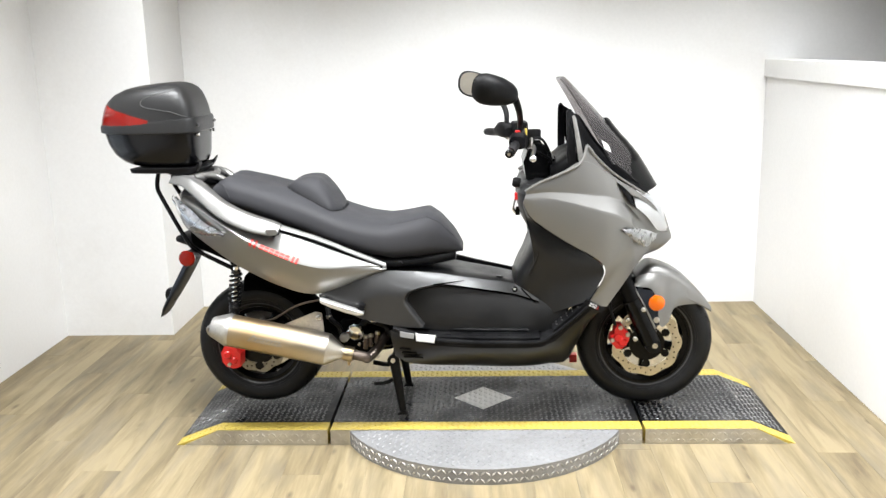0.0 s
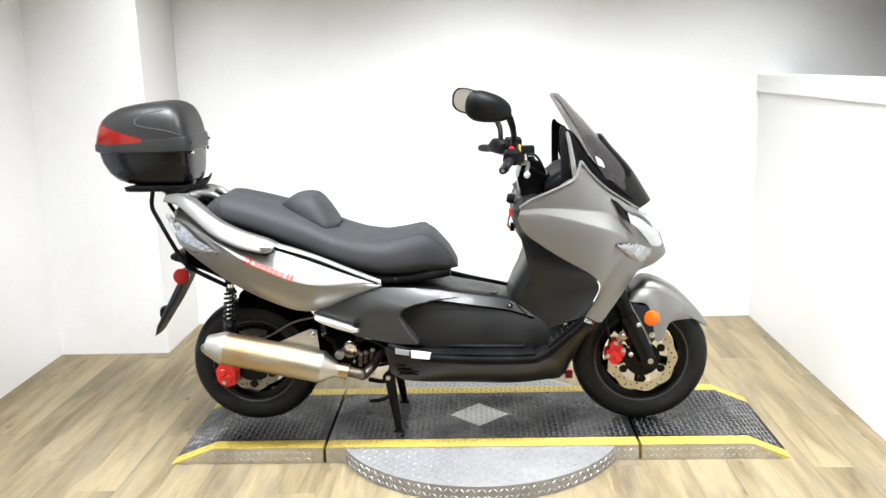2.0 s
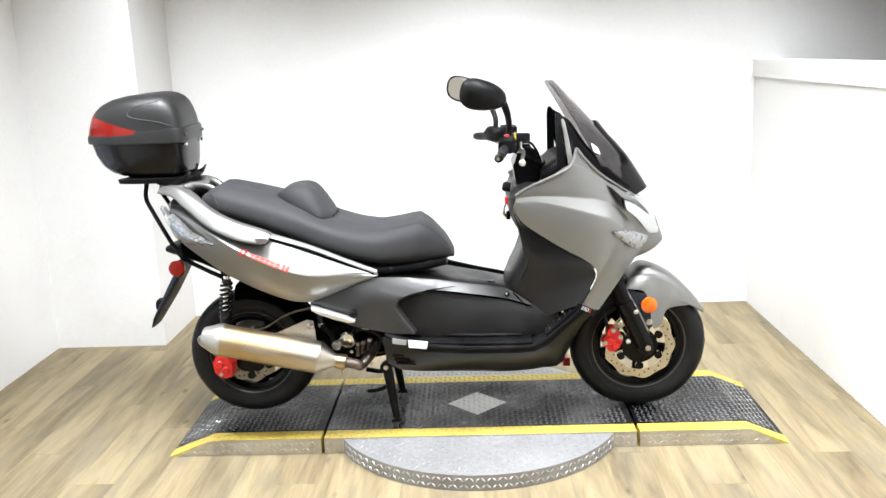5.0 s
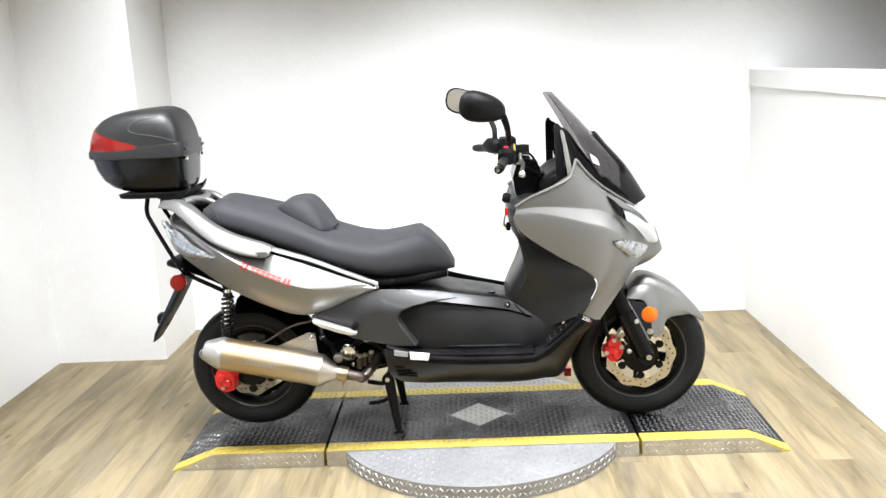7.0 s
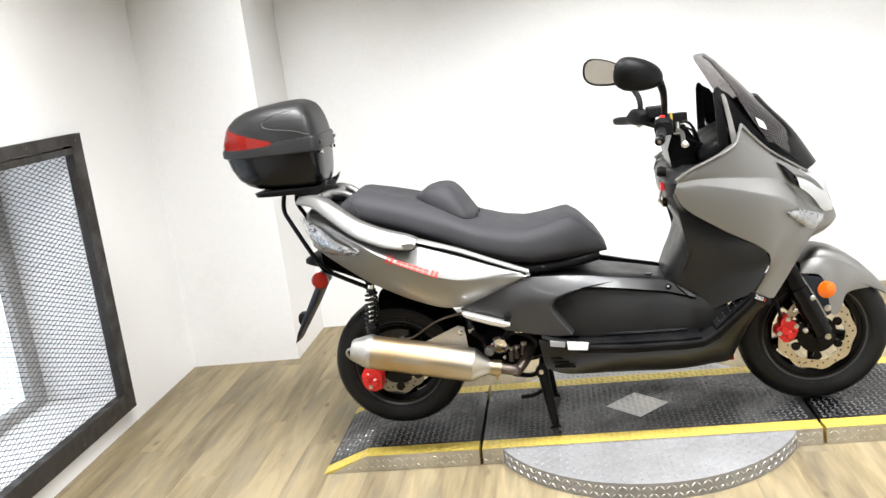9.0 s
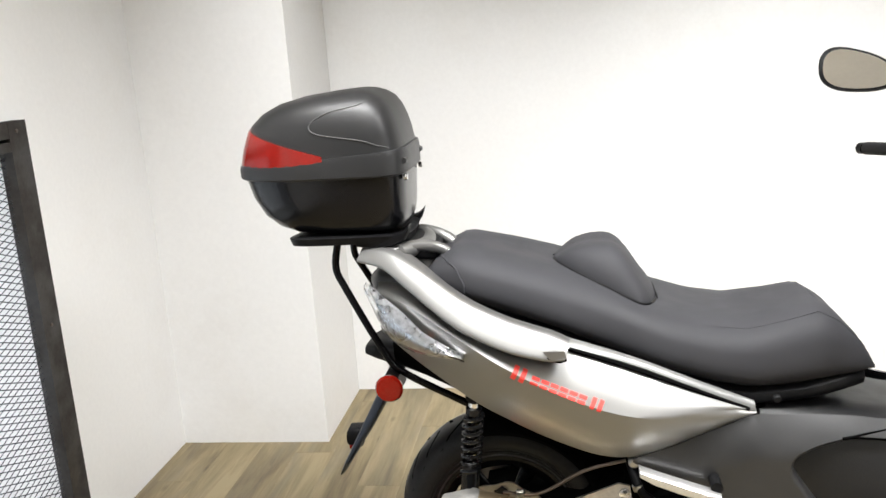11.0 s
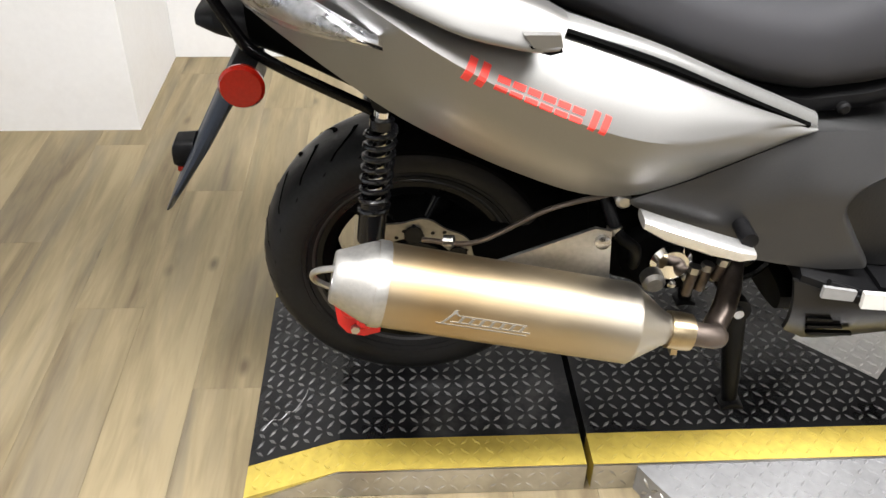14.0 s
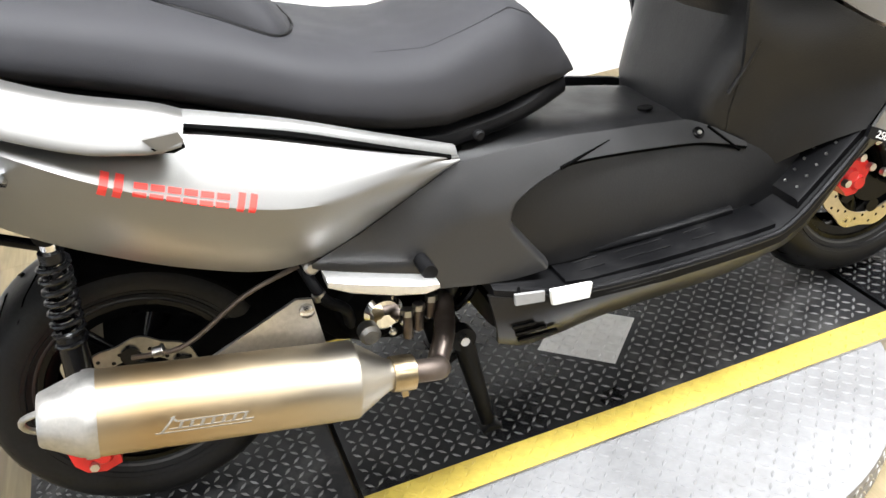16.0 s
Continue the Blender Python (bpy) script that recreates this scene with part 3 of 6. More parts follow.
specs = [("entry_ramp", SX0, SX1 - 0.006, BRK0, None), ("turntable", SX1 + 0.006, SX2 - 0.006, None, None), ("exit_ramp", SX2 + 0.006, SX3, None, BRK1)]
for nm, x0, x1, b0, b1 in specs:
    lab = "low display turntable of diamond-plate aluminium, black and yellow top" if nm == "turntable" else "sloping diamond-plate ramp section painted black with yellow edges"
    th = thing(nm, ((x0 + x1) / 2, 0.0, 0), lab, "ramp")
    part("deck", wedge(x0, x1, RY0 + YS, RY1 - YS, b0, b1), PLATE_BLACK, th, smooth=False)
    part("edge_stripe", wedge(x0, x1, RY0, RY0 + YS - 0.0005, b0, b1), YELLOW, th, "yellow painted edge", smooth=False)
    part("edge_stripe", wedge(x0, x1, RY1 - YS + 0.0005, RY1, b0, b1), YELLOW, th, "yellow painted edge", smooth=False)
    keep = (lambda x, y: not diamond(x, y)) if nm == "turntable" else (lambda x, y: True)
    treads("tread_pattern", tread_grid(x0 + 0.008, x1 - 0.008, RY0 + YS + 0.01, RY1 - YS - 0.01, lambda x, y, k=keep, m=x1: x < m - 0.015 and k(x, y), ramp_z), th, TREAD_BLACK)
    for y0 in (RY0, RY1 - YS):
        treads("tread_pattern", tread_grid(x0 + 0.008, x1 - 0.008, y0 + 0.004, y0 + YS - 0.012, lambda x, y, m=x1: x < m - 0.015, ramp_z), th, YELLOW)
    # bare aluminium front face, a thin plate with its own treads
    o = [(x0 + (0.03 if b0 else 0), 0.001), (x1 - (0.03 if b1 else 0), 0.001)]
    o += [(x1, RZ - 0.001)] if not b1 else [(BRK1, RZ - 0.001)]
    o += [(x0, RZ - 0.001)] if not b0 else [(BRK0, RZ - 0.001)]
    part("front_plate", slab(o, RY0 - 0.004, RY0 - 0.0005), PLATE_EDGE, th, "bare diamond-plate edge", smooth=False)
    sp = []
    for i in range(int((x1 - x0) / 0.022)):
        for j in range(2):
            x, z = x0 + 0.012 + i * 0.022, 0.016 + j * 0.026
            if z < ramp_z(x)[0] - 0.014:
                s = 1 if (i + j) % 2 else -1
                u = Vector((1, 0, s)).normalized()
                sp.append((Vector((x, RY0 - 0.004, z)), u, Vector((0, -1, 0)).cross(u), Vector((0, -1, 0))))
    treads("front_tread", sp, th, PLATE_EDGE, 0.0012)
    if nm == "entry_ramp":
        line = curve([(-1.036, -0.148), (-1.019, -0.128), (-1.003, -0.133), (-0.988, -0.118), (-0.978, -0.121), (-0.959, -0.090), (-0.955, -0.074)], 24)
        part("scuff", loft([[(x - 0.0008, y + 0.0008, ramp_z(x)[0] + 0.0008), (x + 0.0008, y - 0.0008, ramp_z(x)[0] + 0.0008), (x, y, ramp_z(x)[0] + 0.0014)] for x, y in line]), PLATE_SILVER, th, "pale scratch in the black paint", smooth=False)
    if nm == "turntable":
        bm = bmesh.new()
        vs = [bm.verts.new((CXT + dx * 0.121, 0.012 + dy * 0.121, RZ + 0.0006)) for dx, dy in ((-1, 0), (0, -1), (1, 0), (0, 1))]
        bm.faces.new(vs)
        part("diamond_panel", bm, PLATE_PALE, th, "bare aluminium diamond", smooth=False)
        treads("diamond_tread", tread_grid(CXT - 0.13, CXT + 0.13, -0.12, 0.14, lambda x, y: abs(x - CXT) + abs(y - 0.012) < 0.112, lambda x: (RZ + 0.0006, 0)), th, PLATE_PALE)
        for sgn, yc in ((-1, RY0 - 0.0045), (1, RY1 + 0.0005)):
            a0 = math.asin((abs(yc - CYT)) / RT)
            arc = [(CXT + RT * math.cos(a), CYT + sgn * RT * math.sin(a)) for a in np.linspace(a0, math.pi - a0, 48)]
            bm = bmesh.new()
            lo = [bm.verts.new((x, y, 0.0)) for x, y in arc]
            hi = [bm.verts.new((x, y, RZ - 0.003)) for x, y in arc]
            bm.faces.new(hi)
            bm.faces.new(lo)
            for i in range(len(arc)):
                j = (i + 1) % len(arc)
                bm.faces.new((lo[i], lo[j], hi[j], hi[i]))
            part("round_wing", bm, PLATE_SILVER, th, "bare diamond-plate wing with a round edge", smooth=False)
            yy = (CYT - RT, RY0 - 0.02) if sgn < 0 else (RY1 + 0.02, CYT + RT)
            treads("wing_tread", tread_grid(CXT - RT, CXT + RT, yy[0], yy[1], lambda x, y, s=sgn: (x - CXT) ** 2 + (y - CYT) ** 2 < (RT - 0.02) ** 2, lambda x: (RZ - 0.003, 0)), th, PLATE_SILVER)
            sp = []
            for i, a in enumerate(np.arange(a0 + 0.03, math.pi - a0 - 0.02, 0.034)):
                for j in range(2):
                    n = Vector((math.cos(a), sgn * math.sin(a), 0))
                    t = Vector((-n.y, n.x, 0))
                    u = (t + (1 if (i + j) % 2 else -1) * Vector((0, 0, 1))).normalized()
                    sp.append((Vector((CXT, CYT, 0.016 + j * 0.026)) + n * RT, u, n.cross(u), n))
            treads("wing_edge_tread", sp, th, PLATE_EDGE)

# ---- scooter ----
YM, GZ = -0.025, RZ + 0.0016
bike = thing("maxi_scooter", (0, YM, GZ), "silver and black maxi scooter on its centre stand, red brake calipers", "scooter")
SIDES = (-1, 1)
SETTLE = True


def both(name, build, material, label="", **kw):
    """The same panel on either side of the scooter."""
    return [part(name, build(s), material, bike, label, **kw) for s in SIDES]


# wheels
def wheel(cx, cz, R, w, rim_r, spokes, disc_r, disc_side, steel, phase):
    tyre_prof = [(rim_r - 0.004, -w * 0.36), (rim_r + 0.012, -w * 0.43), (R - 0.055, -w * 0.5), (R - 0.03, -w * 0.47), (R - 0.012, -w * 0.34), (R - 0.003, -w * 0.18), (R, 0), (R - 0.003, w * 0.18), (R - 0.012, w * 0.34), (R - 0.03, w * 0.47), (R - 0.055, w * 0.5), (rim_r + 0.012, w * 0.43), (rim_r - 0.004, w * 0.36)]
    c = (cx, YM, cz)
    wh = part("wheel", lathe([(0.03, -0.045), (0.036, -0.03), (0.036, 0.03), (0.03, 0.045)], c, (0, 1, 0), 24), BLACK_GLOSS, bike, "black cast wheel")
    bm = bmesh.new()
    pr = curve(tyre_prof, 30)
    bm = lathe([tuple(p) for p in pr], c, (0, 1, 0), 72, bm, cap=False)
    tyre = part("tyre", bm, RUBBER, wh, "worn black rubber tyre")
    for dr in (0.016, 0.024):
        for sgn in SIDES:
            yy = sgn * w * (0.445 if dr < 0.02 else 0.462)
            part("sidewall_ring", lathe([(rim_r + dr - 0.002, yy - sgn * 0.002), (rim_r + dr, yy + sgn * 0.0018), (rim_r + dr + 0.002, yy - sgn * 0.002)], c, (0, 1, 0), 64, cap=False), RUBBER, tyre)
    # grooves are flat strips on the rubber, their shade given by colour
    vs, fs = [], []
    for k in range(22):
        for sgn in SIDES:
            a0, i = 2 * math.pi * (k + 0.25 * sgn) / 22, len(vs)
            for f in np.linspace(0.04, 1.0, 8):
                y = sgn * w * 0.46 * f
                r = float(np.interp(abs(y), [0, w * 0.18, w * 0.34, w * 0.47], [R, R - 0.003, R - 0.012, R - 0.03])) + 0.0014
                for da in (-0.017, 0.017):
                    a = a0 + 0.30 * f * f + da * (1.1 - 0.6 * f)
                    vs.append((cx + r * math.cos(a), YM + y, cz + r * math.sin(a)))
            fs += [(i + 2 * j, i + 2 * j + 1, i + 2 * j + 3, i + 2 * j + 2) for j in range(7)]
    ob_from("tread_grooves", vs, fs, GROOVE, tyre, smooth=False)
    part("rim_lip", lathe([(rim_r + 0.003, -w * 0.37), (rim_r + 0.0075, -w * 0.382), (rim_r + 0.009, -w * 0.40), (rim_r + 0.006, -w * 0.41), (rim_r + 0.002, -w * 0.395)], c, (0, 1, 0), 64, cap=False), RIM_GREY, wh, "grey rim lip, its reflection in the colour")
    rim = lathe([(rim_r - 0.03, -w * 0.30), (rim_r - 0.012, -w * 0.34), (rim_r - 0.01, -w * 0.37), (rim_r + 0.004, -w * 0.375), (rim_r + 0.005, -w * 0.355), (rim_r - 0.016, -w * 0.25), (rim_r - 0.024, 0), (rim_r - 0.016, w * 0.25), (rim_r + 0.005, w * 0.355), (rim_r + 0.004, w * 0.375), (rim_r - 0.01, w * 0.37), (rim_r - 0.03, w * 0.30)], c, (0, 1, 0), 64, cap=False)
    part("rim", rim, BLACK_GLOSS, wh)
    for k in range(spokes):
        a = 2 * math.pi * (k + phase) / spokes
        d, t = Vector((math.cos(a), 0, math.sin(a))), Vector((-math.sin(a), 0, math.cos(a)))
        rings = []
        for f, hw, hy in ((0.03, 0.022, 0.02), (0.4 * rim_r, 0.015, 0.016), (rim_r - 0.018, 0.024, 0.022)):
            o = Vector(c) + d * f
            rings.append([o + hw * sup(math.cos(b), 0.7) * t + hy * sup(math.sin(b), 0.7) * Vector((0, 1, 0)) for b in np.linspace(0, 2 * math.pi, 12, endpoint=False)])
        part("spoke", loft(rings), BLACK_GLOSS, wh)
    yd = YM + disc_side
    n = 96
    bm = bmesh.new()
    rows = []
    for yy in (yd - 0.0025, yd + 0.0025):
        for r0, wav in ((disc_r - 0.034, 0), (disc_r, 0.004)):
            rows.append([bm.verts.new((cx + (r0 + wav * math.cos(9 * a)) * math.cos(a), yy, cz + (r0 + wav * math.cos(9 * a)) * math.sin(a))) for a in np.linspace(0, 2 * math.pi, n, endpoint=False)])
    for i in range(n):
        j = (i + 1) % n
        for p, q in ((0, 1), (1, 3), (3, 2), (2, 0)):
            bm.faces.new((rows[p][i], rows[p][j], rows[q][j], rows[q][i]))
    part("brake_disc", bm, steel, wh, "pale wave-edged brake disc")
    vs, fs = [], []
    for k in range(36):
        a = 2 * math.pi * k / 36
        rr = disc_r - 0.010 - 0.009 * (k % 3)
        o = Vector((cx + rr * math.cos(a), yd - 0.0029, cz + rr * math.sin(a)))
        i = len(vs)
        vs += [o + 0.0035 * Vector((math.cos(b), 0, math.sin(b))) for b in np.linspace(0, 2 * math.pi, 8, endpoint=False)]
        fs.append(tuple(range(i, i + 8)))
    ob_from("drill_holes", vs, fs, BLACK_GLOSS, wh, smooth=False)
    bm = lathe([(0.03, -0.004), (0.070, -0.004), (0.070, 0.004), (0.03, 0.004)], (cx, yd - 0.004, cz), (0, 1, 0), 30)
    part("disc_carrier", bm, BLACK_GLOSS, wh)
    for k in range(6):
        a = 2 * math.pi * (k + 0.5) / 6
        o = Vector((cx + 0.084 * math.cos(a), yd - 0.004, cz + 0.084 * math.sin(a)))
        part("carrier_arm", lathe([(0.016, -0.004), (0.016, 0.004)], o, (0, 1, 0), 12), BLACK_GLOSS, wh)
    return wh


RWX, RWZ, FWX, FWZ = -0.752, 0.339, 0.784, GZ + 0.268
wheel(RWX, RWZ, 0.258, 0.15, 0.165, 5, 0.110, -0.088, DISC_DARK, 0.85)
wheel(FWX, FWZ, 0.268, 0.12, 0.178, 5, 0.135, -0.066, DISC, 0.764)

# front fork, brake and mudguard
for s in SIDES:
    y = YM + s * 0.105
    leg = part("fork_leg", tube([(0.655, y, 0.66), (0.80, y, 0.335)], 0.031, 16), BLACK_PL, bike, "black front fork leg")
    part("fork_slider", tube([(0.715, y, 0.52), (0.795, y, 0.345)], 0.036, 16), BLACK_GLOSS, leg)
    part("axle_clamp", lathe([(0.012, -0.03), (0.03, -0.026), (0.03, 0.022), (0.012, 0.026)], (0.80, y, 0.335), (0, 1, 0), 18), BLACK_PL, leg)
    for x, z in ((0.696, 0.446), (0.728, 0.368), (0.756, 0.486)):
        part("fork_bolt", lathe([(0.009, -0.006), (0.009, 0.004), (0.005, 0.007)], (x, y + s * 0.036, z), (0, s, 0), 10), STEEL, leg)
    part("axle_bolt", lathe([(0.012, -0.008), (0.012, 0.008)], (0.803, y + s * 0.032, 0.34), (0, 1, 0), 6), STEEL, leg)
cal = part("front_caliper", slab([(0.634, 0.352), (0.638, 0.376), (0.652, 0.384), (0.652, 0.402), (0.664, 0.420), (0.680, 0.420), (0.686, 0.402), (0.704, 0.392), (0.710, 0.366), (0.700, 0.340), (0.682, 0.322), (0.660, 0.322), (0.648, 0.338)], YM - 0.118, YM - 0.06), RED, bike, "red front brake caliper", bevel=0.004)
for x, z in ((0.664, 0.368), (0.684, 0.348)):
    part("piston_cover", lathe([(0.018, -0.01), (0.018, 0.0), (0.013, 0.006)], (x, YM - 0.119, z), (0, -1, 0), 16), RED, cal)
for x, z in ((0.672, 0.412), (0.700, 0.384), (0.642, 0.362)):
    part("caliper_bolt", lathe([(0.009, 0), (0.009, 0.012)], (x, YM - 0.125, z), (0, -1, 0), 6), STEEL, cal)
part("brake_hose", tube([(0.652, YM - 0.12, 0.42), (0.63, YM - 0.12, 0.52), (0.64, YM - 0.10, 0.66)], 0.006, 8, n=12), BLACK_PL, bike)


def mudguard():
    bm = bmesh.new()
    rings = []
    line = curve([(0.742, 0.60), (0.79, 0.652), (0.85, 0.643), (0.92, 0.603), (0.985, 0.54), (1.035, 0.478)], 22)
    for i, (x, z) in enumerate(line):
        f = i / 21
        hw = 0.085 - 0.035 * max(0, f - 0.6) / 0.4
        drop = 0.085 if f > 0.25 else 0.05 + 0.14 * f
        drop *= 1 - 0.75 * max(0, f - 0.55) / 0.45
        arch = [(x, YM + hw * sup(math.cos(a), 0.55), z - drop + drop * sup(math.sin(a), 0.7)) for a in np.linspace(0, math.pi, 15)]
        rings.append(arch + [(px, YM + (py - YM) * 0.94, pz - 0.005) for px, py, pz in arch[::-1]])
    return loft(rings)


guard = part("front_mudguard", mudguard(), SILVER, bike, "silver front mudguard")
for s in SIDES:
    part("guard_cheek", ruled([(0.733, 0.602, 0.085, 0.722, 0.573, 0.108, 0.002), (0.765, 0.617, 0.087, 0.755, 0.570, 0.111, 0.003), (0.80, 0.618, 0.088, 0.793, 0.558, 0.113, 0.004), (0.83, 0.614, 0.088, 0.812, 0.50, 0.116, 0.004), (0.855, 0.606, 0.087, 0.826, 0.413, 0.118, 0.004),
                               (0.885, 0.592, 0.085, 0.858, 0.43, 0.114, 0.004), (0.93, 0.56, 0.08, 0.885, 0.485, 0.10, 0.004), (0.99, 0.50, 0.062, 0.985, 0.492, 0.065, 0.001)], s, YM, 2.2, 0.4, 0.004, 30, 10), SILVER, guard)
    part("guard_bracket", slab([(0.728, 0.568), (0.793, 0.554), (0.812, 0.50), (0.824, 0.42), (0.806, 0.408), (0.77, 0.49)], YM + s * 0.114 - 0.003, YM + s * 0.114 + 0.003), PLATE_PL, guard)
    part("guard_edge", tube([(0.735, YM + s * 0.112, 0.592), (0.722, YM + s * 0.115, 0.573), (0.735, YM + s * 0.118, 0.545), (0.77, YM + s * 0.119, 0.48), (0.806, YM + s * 0.12, 0.405)], 0.0045, 8, n=20), SILVER, guard)
    rf = part("side_reflector", lathe([(0.031, -0.004), (0.031, 0.004), (0.027, 0.007), (0.0, 0.008)], (0.808, YM + s * 0.124, 0.509), (0, s, 0), 28), ORANGE_LENS, guard, "round orange reflector")
    part("guard_bolt", lathe([(0.010, 0), (0.012, 0.006), (0.006, 0.008)], (0.810, YM + s * 0.118, 0.440), (0, s, 0), 14), STEEL, guard)

# rear drive: swingarm, shock, hugger, engine
part("swingarm", loft([section(x, YM + 0.02, z - h, z + h, w) for x, z, h, w in ((-0.80, 0.35, 0.04, 0.09), (-0.62, 0.37, 0.06, 0.10), (-0.45, 0.40, 0.09, 0.12), (-0.30, 0.40, 0.10, 0.13))]), INNER, bike)
part("drive_case", loft([section(x, YM + 0.16, z - h, z + h, 0.045) for x, z, h in ((-0.86, 0.36, 0.05), (-0.78, 0.36, 0.085), (-0.6, 0.37, 0.08), (-0.4, 0.38, 0.09), (-0.25, 0.38, 0.085), (-0.18, 0.38, 0.04))]), CAST, bike, "cast alloy drive case")
for s in SIDES:
    y = YM + s * 0.16
    top, low = Vector((-0.792, y, 0.70)), Vector((-0.818, y, 0.46))
    sh = part("rear_shock", tube([low, top], 0.012, 12), CHROME, bike, "black coil-over rear shock")
    part("shock_body", tube([low, low.lerp(top, 0.30)], 0.021, 16), SPRING, sh)
    part("shock_collar", tube([low.lerp(top, 0.80), low.lerp(top, 0.86)], 0.018, 16), SPRING, sh)
    d = top - low
    sd = d.orthogonal().normalized()
    ud = d.normalized().cross(sd)
    helix = [low.lerp(top, 0.20 + 0.60 * i / 90) + 0.021 * (math.cos(i * 0.56) * sd + math.sin(i * 0.56) * ud) for i in range(91)]
    part("coil_spring", tube(helix, 0.0045, 8), SPRING, sh)
    part("shock_eye", lathe([(0.018, -0.02), (0.018, 0.02)], top, (0, 1, 0), 16), BLACK_PL, sh)
hug = []
for a in np.linspace(0.35, 1.75, 16):
    r = 0.285
    x, z = RWX + r * math.cos(a), RWZ + r * math.sin(a)
    n = Vector((math.cos(a), 0, math.sin(a)))
    hug.append([Vector((x, YM + w, z)) - n * (0.05 * abs(w / 0.085) ** 3) for w in np.linspace(-0.085, 0.085, 9)] + [Vector((x, YM + w, z)) - n * (0.006 + 0.05 * abs(w / 0.085) ** 3) for w in np.linspace(0.085, -0.085, 9)])
part("rear_hugger", loft(hug), INNER, bike, "black rear inner mudguard")
part("inner_frame", loft([section(x, YM, z0, z1, w) for x, z0, z1, w in ((-0.98, 0.74, 0.92, 0.10), (-0.8, 0.66, 0.88, 0.15), (-0.6, 0.60, 0.84, 0.17), (-0.4, 0.52, 0.78, 0.18), (-0.2, 0.46, 0.70, 0.18), (0.0, 0.36, 0.60, 0.15), (0.25, 0.34, 0.57, 0.125), (0.45, 0.36, 0.57, 0.12))]), INNER, bike, "black inner structure")
eng = part("engine", loft([section(x, YM, z - h, z + h, w, 0.5) for x, z, h, w in ((-0.47, 0.43, 0.05, 0.10), (-0.42, 0.42, 0.09, 0.13), (-0.32, 0.40, 0.10, 0.135), (-0.22, 0.40, 0.085, 0.12), (-0.15, 0.40, 0.05, 0.08))]), INNER, bike, "dark engine block")
part("clutch_cover", lathe([(0.065, 0), (0.062, 0.02), (0.052, 0.03)], (-0.36, YM - 0.125, 0.408), (0, -1, 0), 28), INNER, eng)
part("oil_cap", lathe([(0.034, 0), (0.034, 0.02), (0.026, 0.028), (0.0, 0.03)], (-0.348, YM - 0.15, 0.412), (0, -1, 0), 24), CHROME, eng, "chrome round engine cover")
part("filler_plug", lathe([(0.018, 0), (0.018, 0.02), (0.012, 0.026)], (-0.384, YM - 0.19, 0.402), (0, -1, 0), 16), CAST, eng)
for k in range(4):
    part("engine_bolt", lathe([(0.008, 0), (0.008, 0.02), (0.004, 0.024)], (-0.335 + 0.022 * k, YM - 0.14, 0.36 + 0.012 * (k % 2)), (0, -1, 0), 8), STEEL, eng)
part("radiator_hose", tube([(-0.34, YM - 0.14, 0.42), (-0.29, YM - 0.16, 0.46), (-0.22, YM - 0.15, 0.42), (-0.24, YM - 0.12, 0.36)], 0.014, 10, n=16), BLACK_PL, eng)

for x, z, h in ((-0.312, 0.395, 0.05), (-0.292, 0.40, 0.045), (-0.268, 0.41, 0.035)):
    part("pipe_stub", tube([(x, YM - 0.165, z - h), (x + 0.006, YM - 0.165, z)], 0.009, 10), HEADER, eng)
    part("stub_nut", lathe([(0.011, -0.006), (0.011, 0.006)], (x + 0.006, YM - 0.165, z), (0.1, 0, 1), 6), STEEL, eng)
part("coolant_pipe", tube([(-0.30, YM - 0.17, 0.475), (-0.275, YM - 0.19, 0.462), (-0.25, YM - 0.19, 0.470), (-0.235, YM - 0.17, 0.49)], 0.005, 8, n=14), CHROME, eng)
part("vent_hose", tube([(-0.46, YM - 0.13, 0.52), (-0.44, YM - 0.17, 0.47), (-0.41, YM - 0.17, 0.44), (-0.40, YM - 0.14, 0.38)], 0.010, 10, n=16), BLACK_PL, eng)
part("hose_band", lathe([(0.012, -0.006), (0.012, 0.006)], (-0.445, YM - 0.165, 0.476), (0.3, 0, -1), 12), STEEL, eng)
part("bracket_lug", lathe([(0.012, 0), (0.012, 0.03), (0.008, 0.034)], (-0.455, YM - 0.19, 0.56), (0, -1, 0), 12), CAST, eng)
part("starter_ring", lathe([(0.072, 0.0), (0.078, 0.004), (0.078, 0.016), (0.070, 0.02), (0.066, 0.016), (0.066, 0.0)], (-0.235, YM - 0.12, 0.42), (0, -1, 0), 32, cap=False), BLACK_GLOSS, eng)

# exhaust
M0, M1 = Vector((-0.809, -0.292, 0.4595)), Vector((-0.437, -0.298, 0.380))
ax = (M1 - M0).normalized()
ln = (M1 - M0).length
ex = part("muffler", lathe([(0.056, -0.008), (0.0602, -0.001), (0.0605, 0.0), (0.0605, 0.004), (0.0605, 0.5 * ln), (0.0605, ln - 0.004), (0.0605, ln), (0.0600, ln + 0.0008)], M0, ax, 40), TITAN, bike, "heat-tinted titanium muffler can")
part("end_cap", lathe([(0.024, -0.040), (0.027, -0.060), (0.035, -0.062), (0.0385, -0.058), (0.0400, -0.053), (0.0575, -0.012), (0.0590, -0.004)], M0, ax, 40, cap=False), CAST, ex, "dull alloy tapered end cap")
part("end_band", lathe([(0.0612, -0.004), (0.0622, 0.0), (0.0622, 0.010), (0.0612, 0.014)], M0, ax, 40, cap=False), CAST, ex)
part("front_cone", lathe([(0.0602, 0), (0.0590, 0.0016), (0.0580, 0.003), (0.0275, 0.052), (0.0262, 0.055), (0.024, 0.060), (0.024, 0.075)], M1, ax, 36), TITAN, ex)
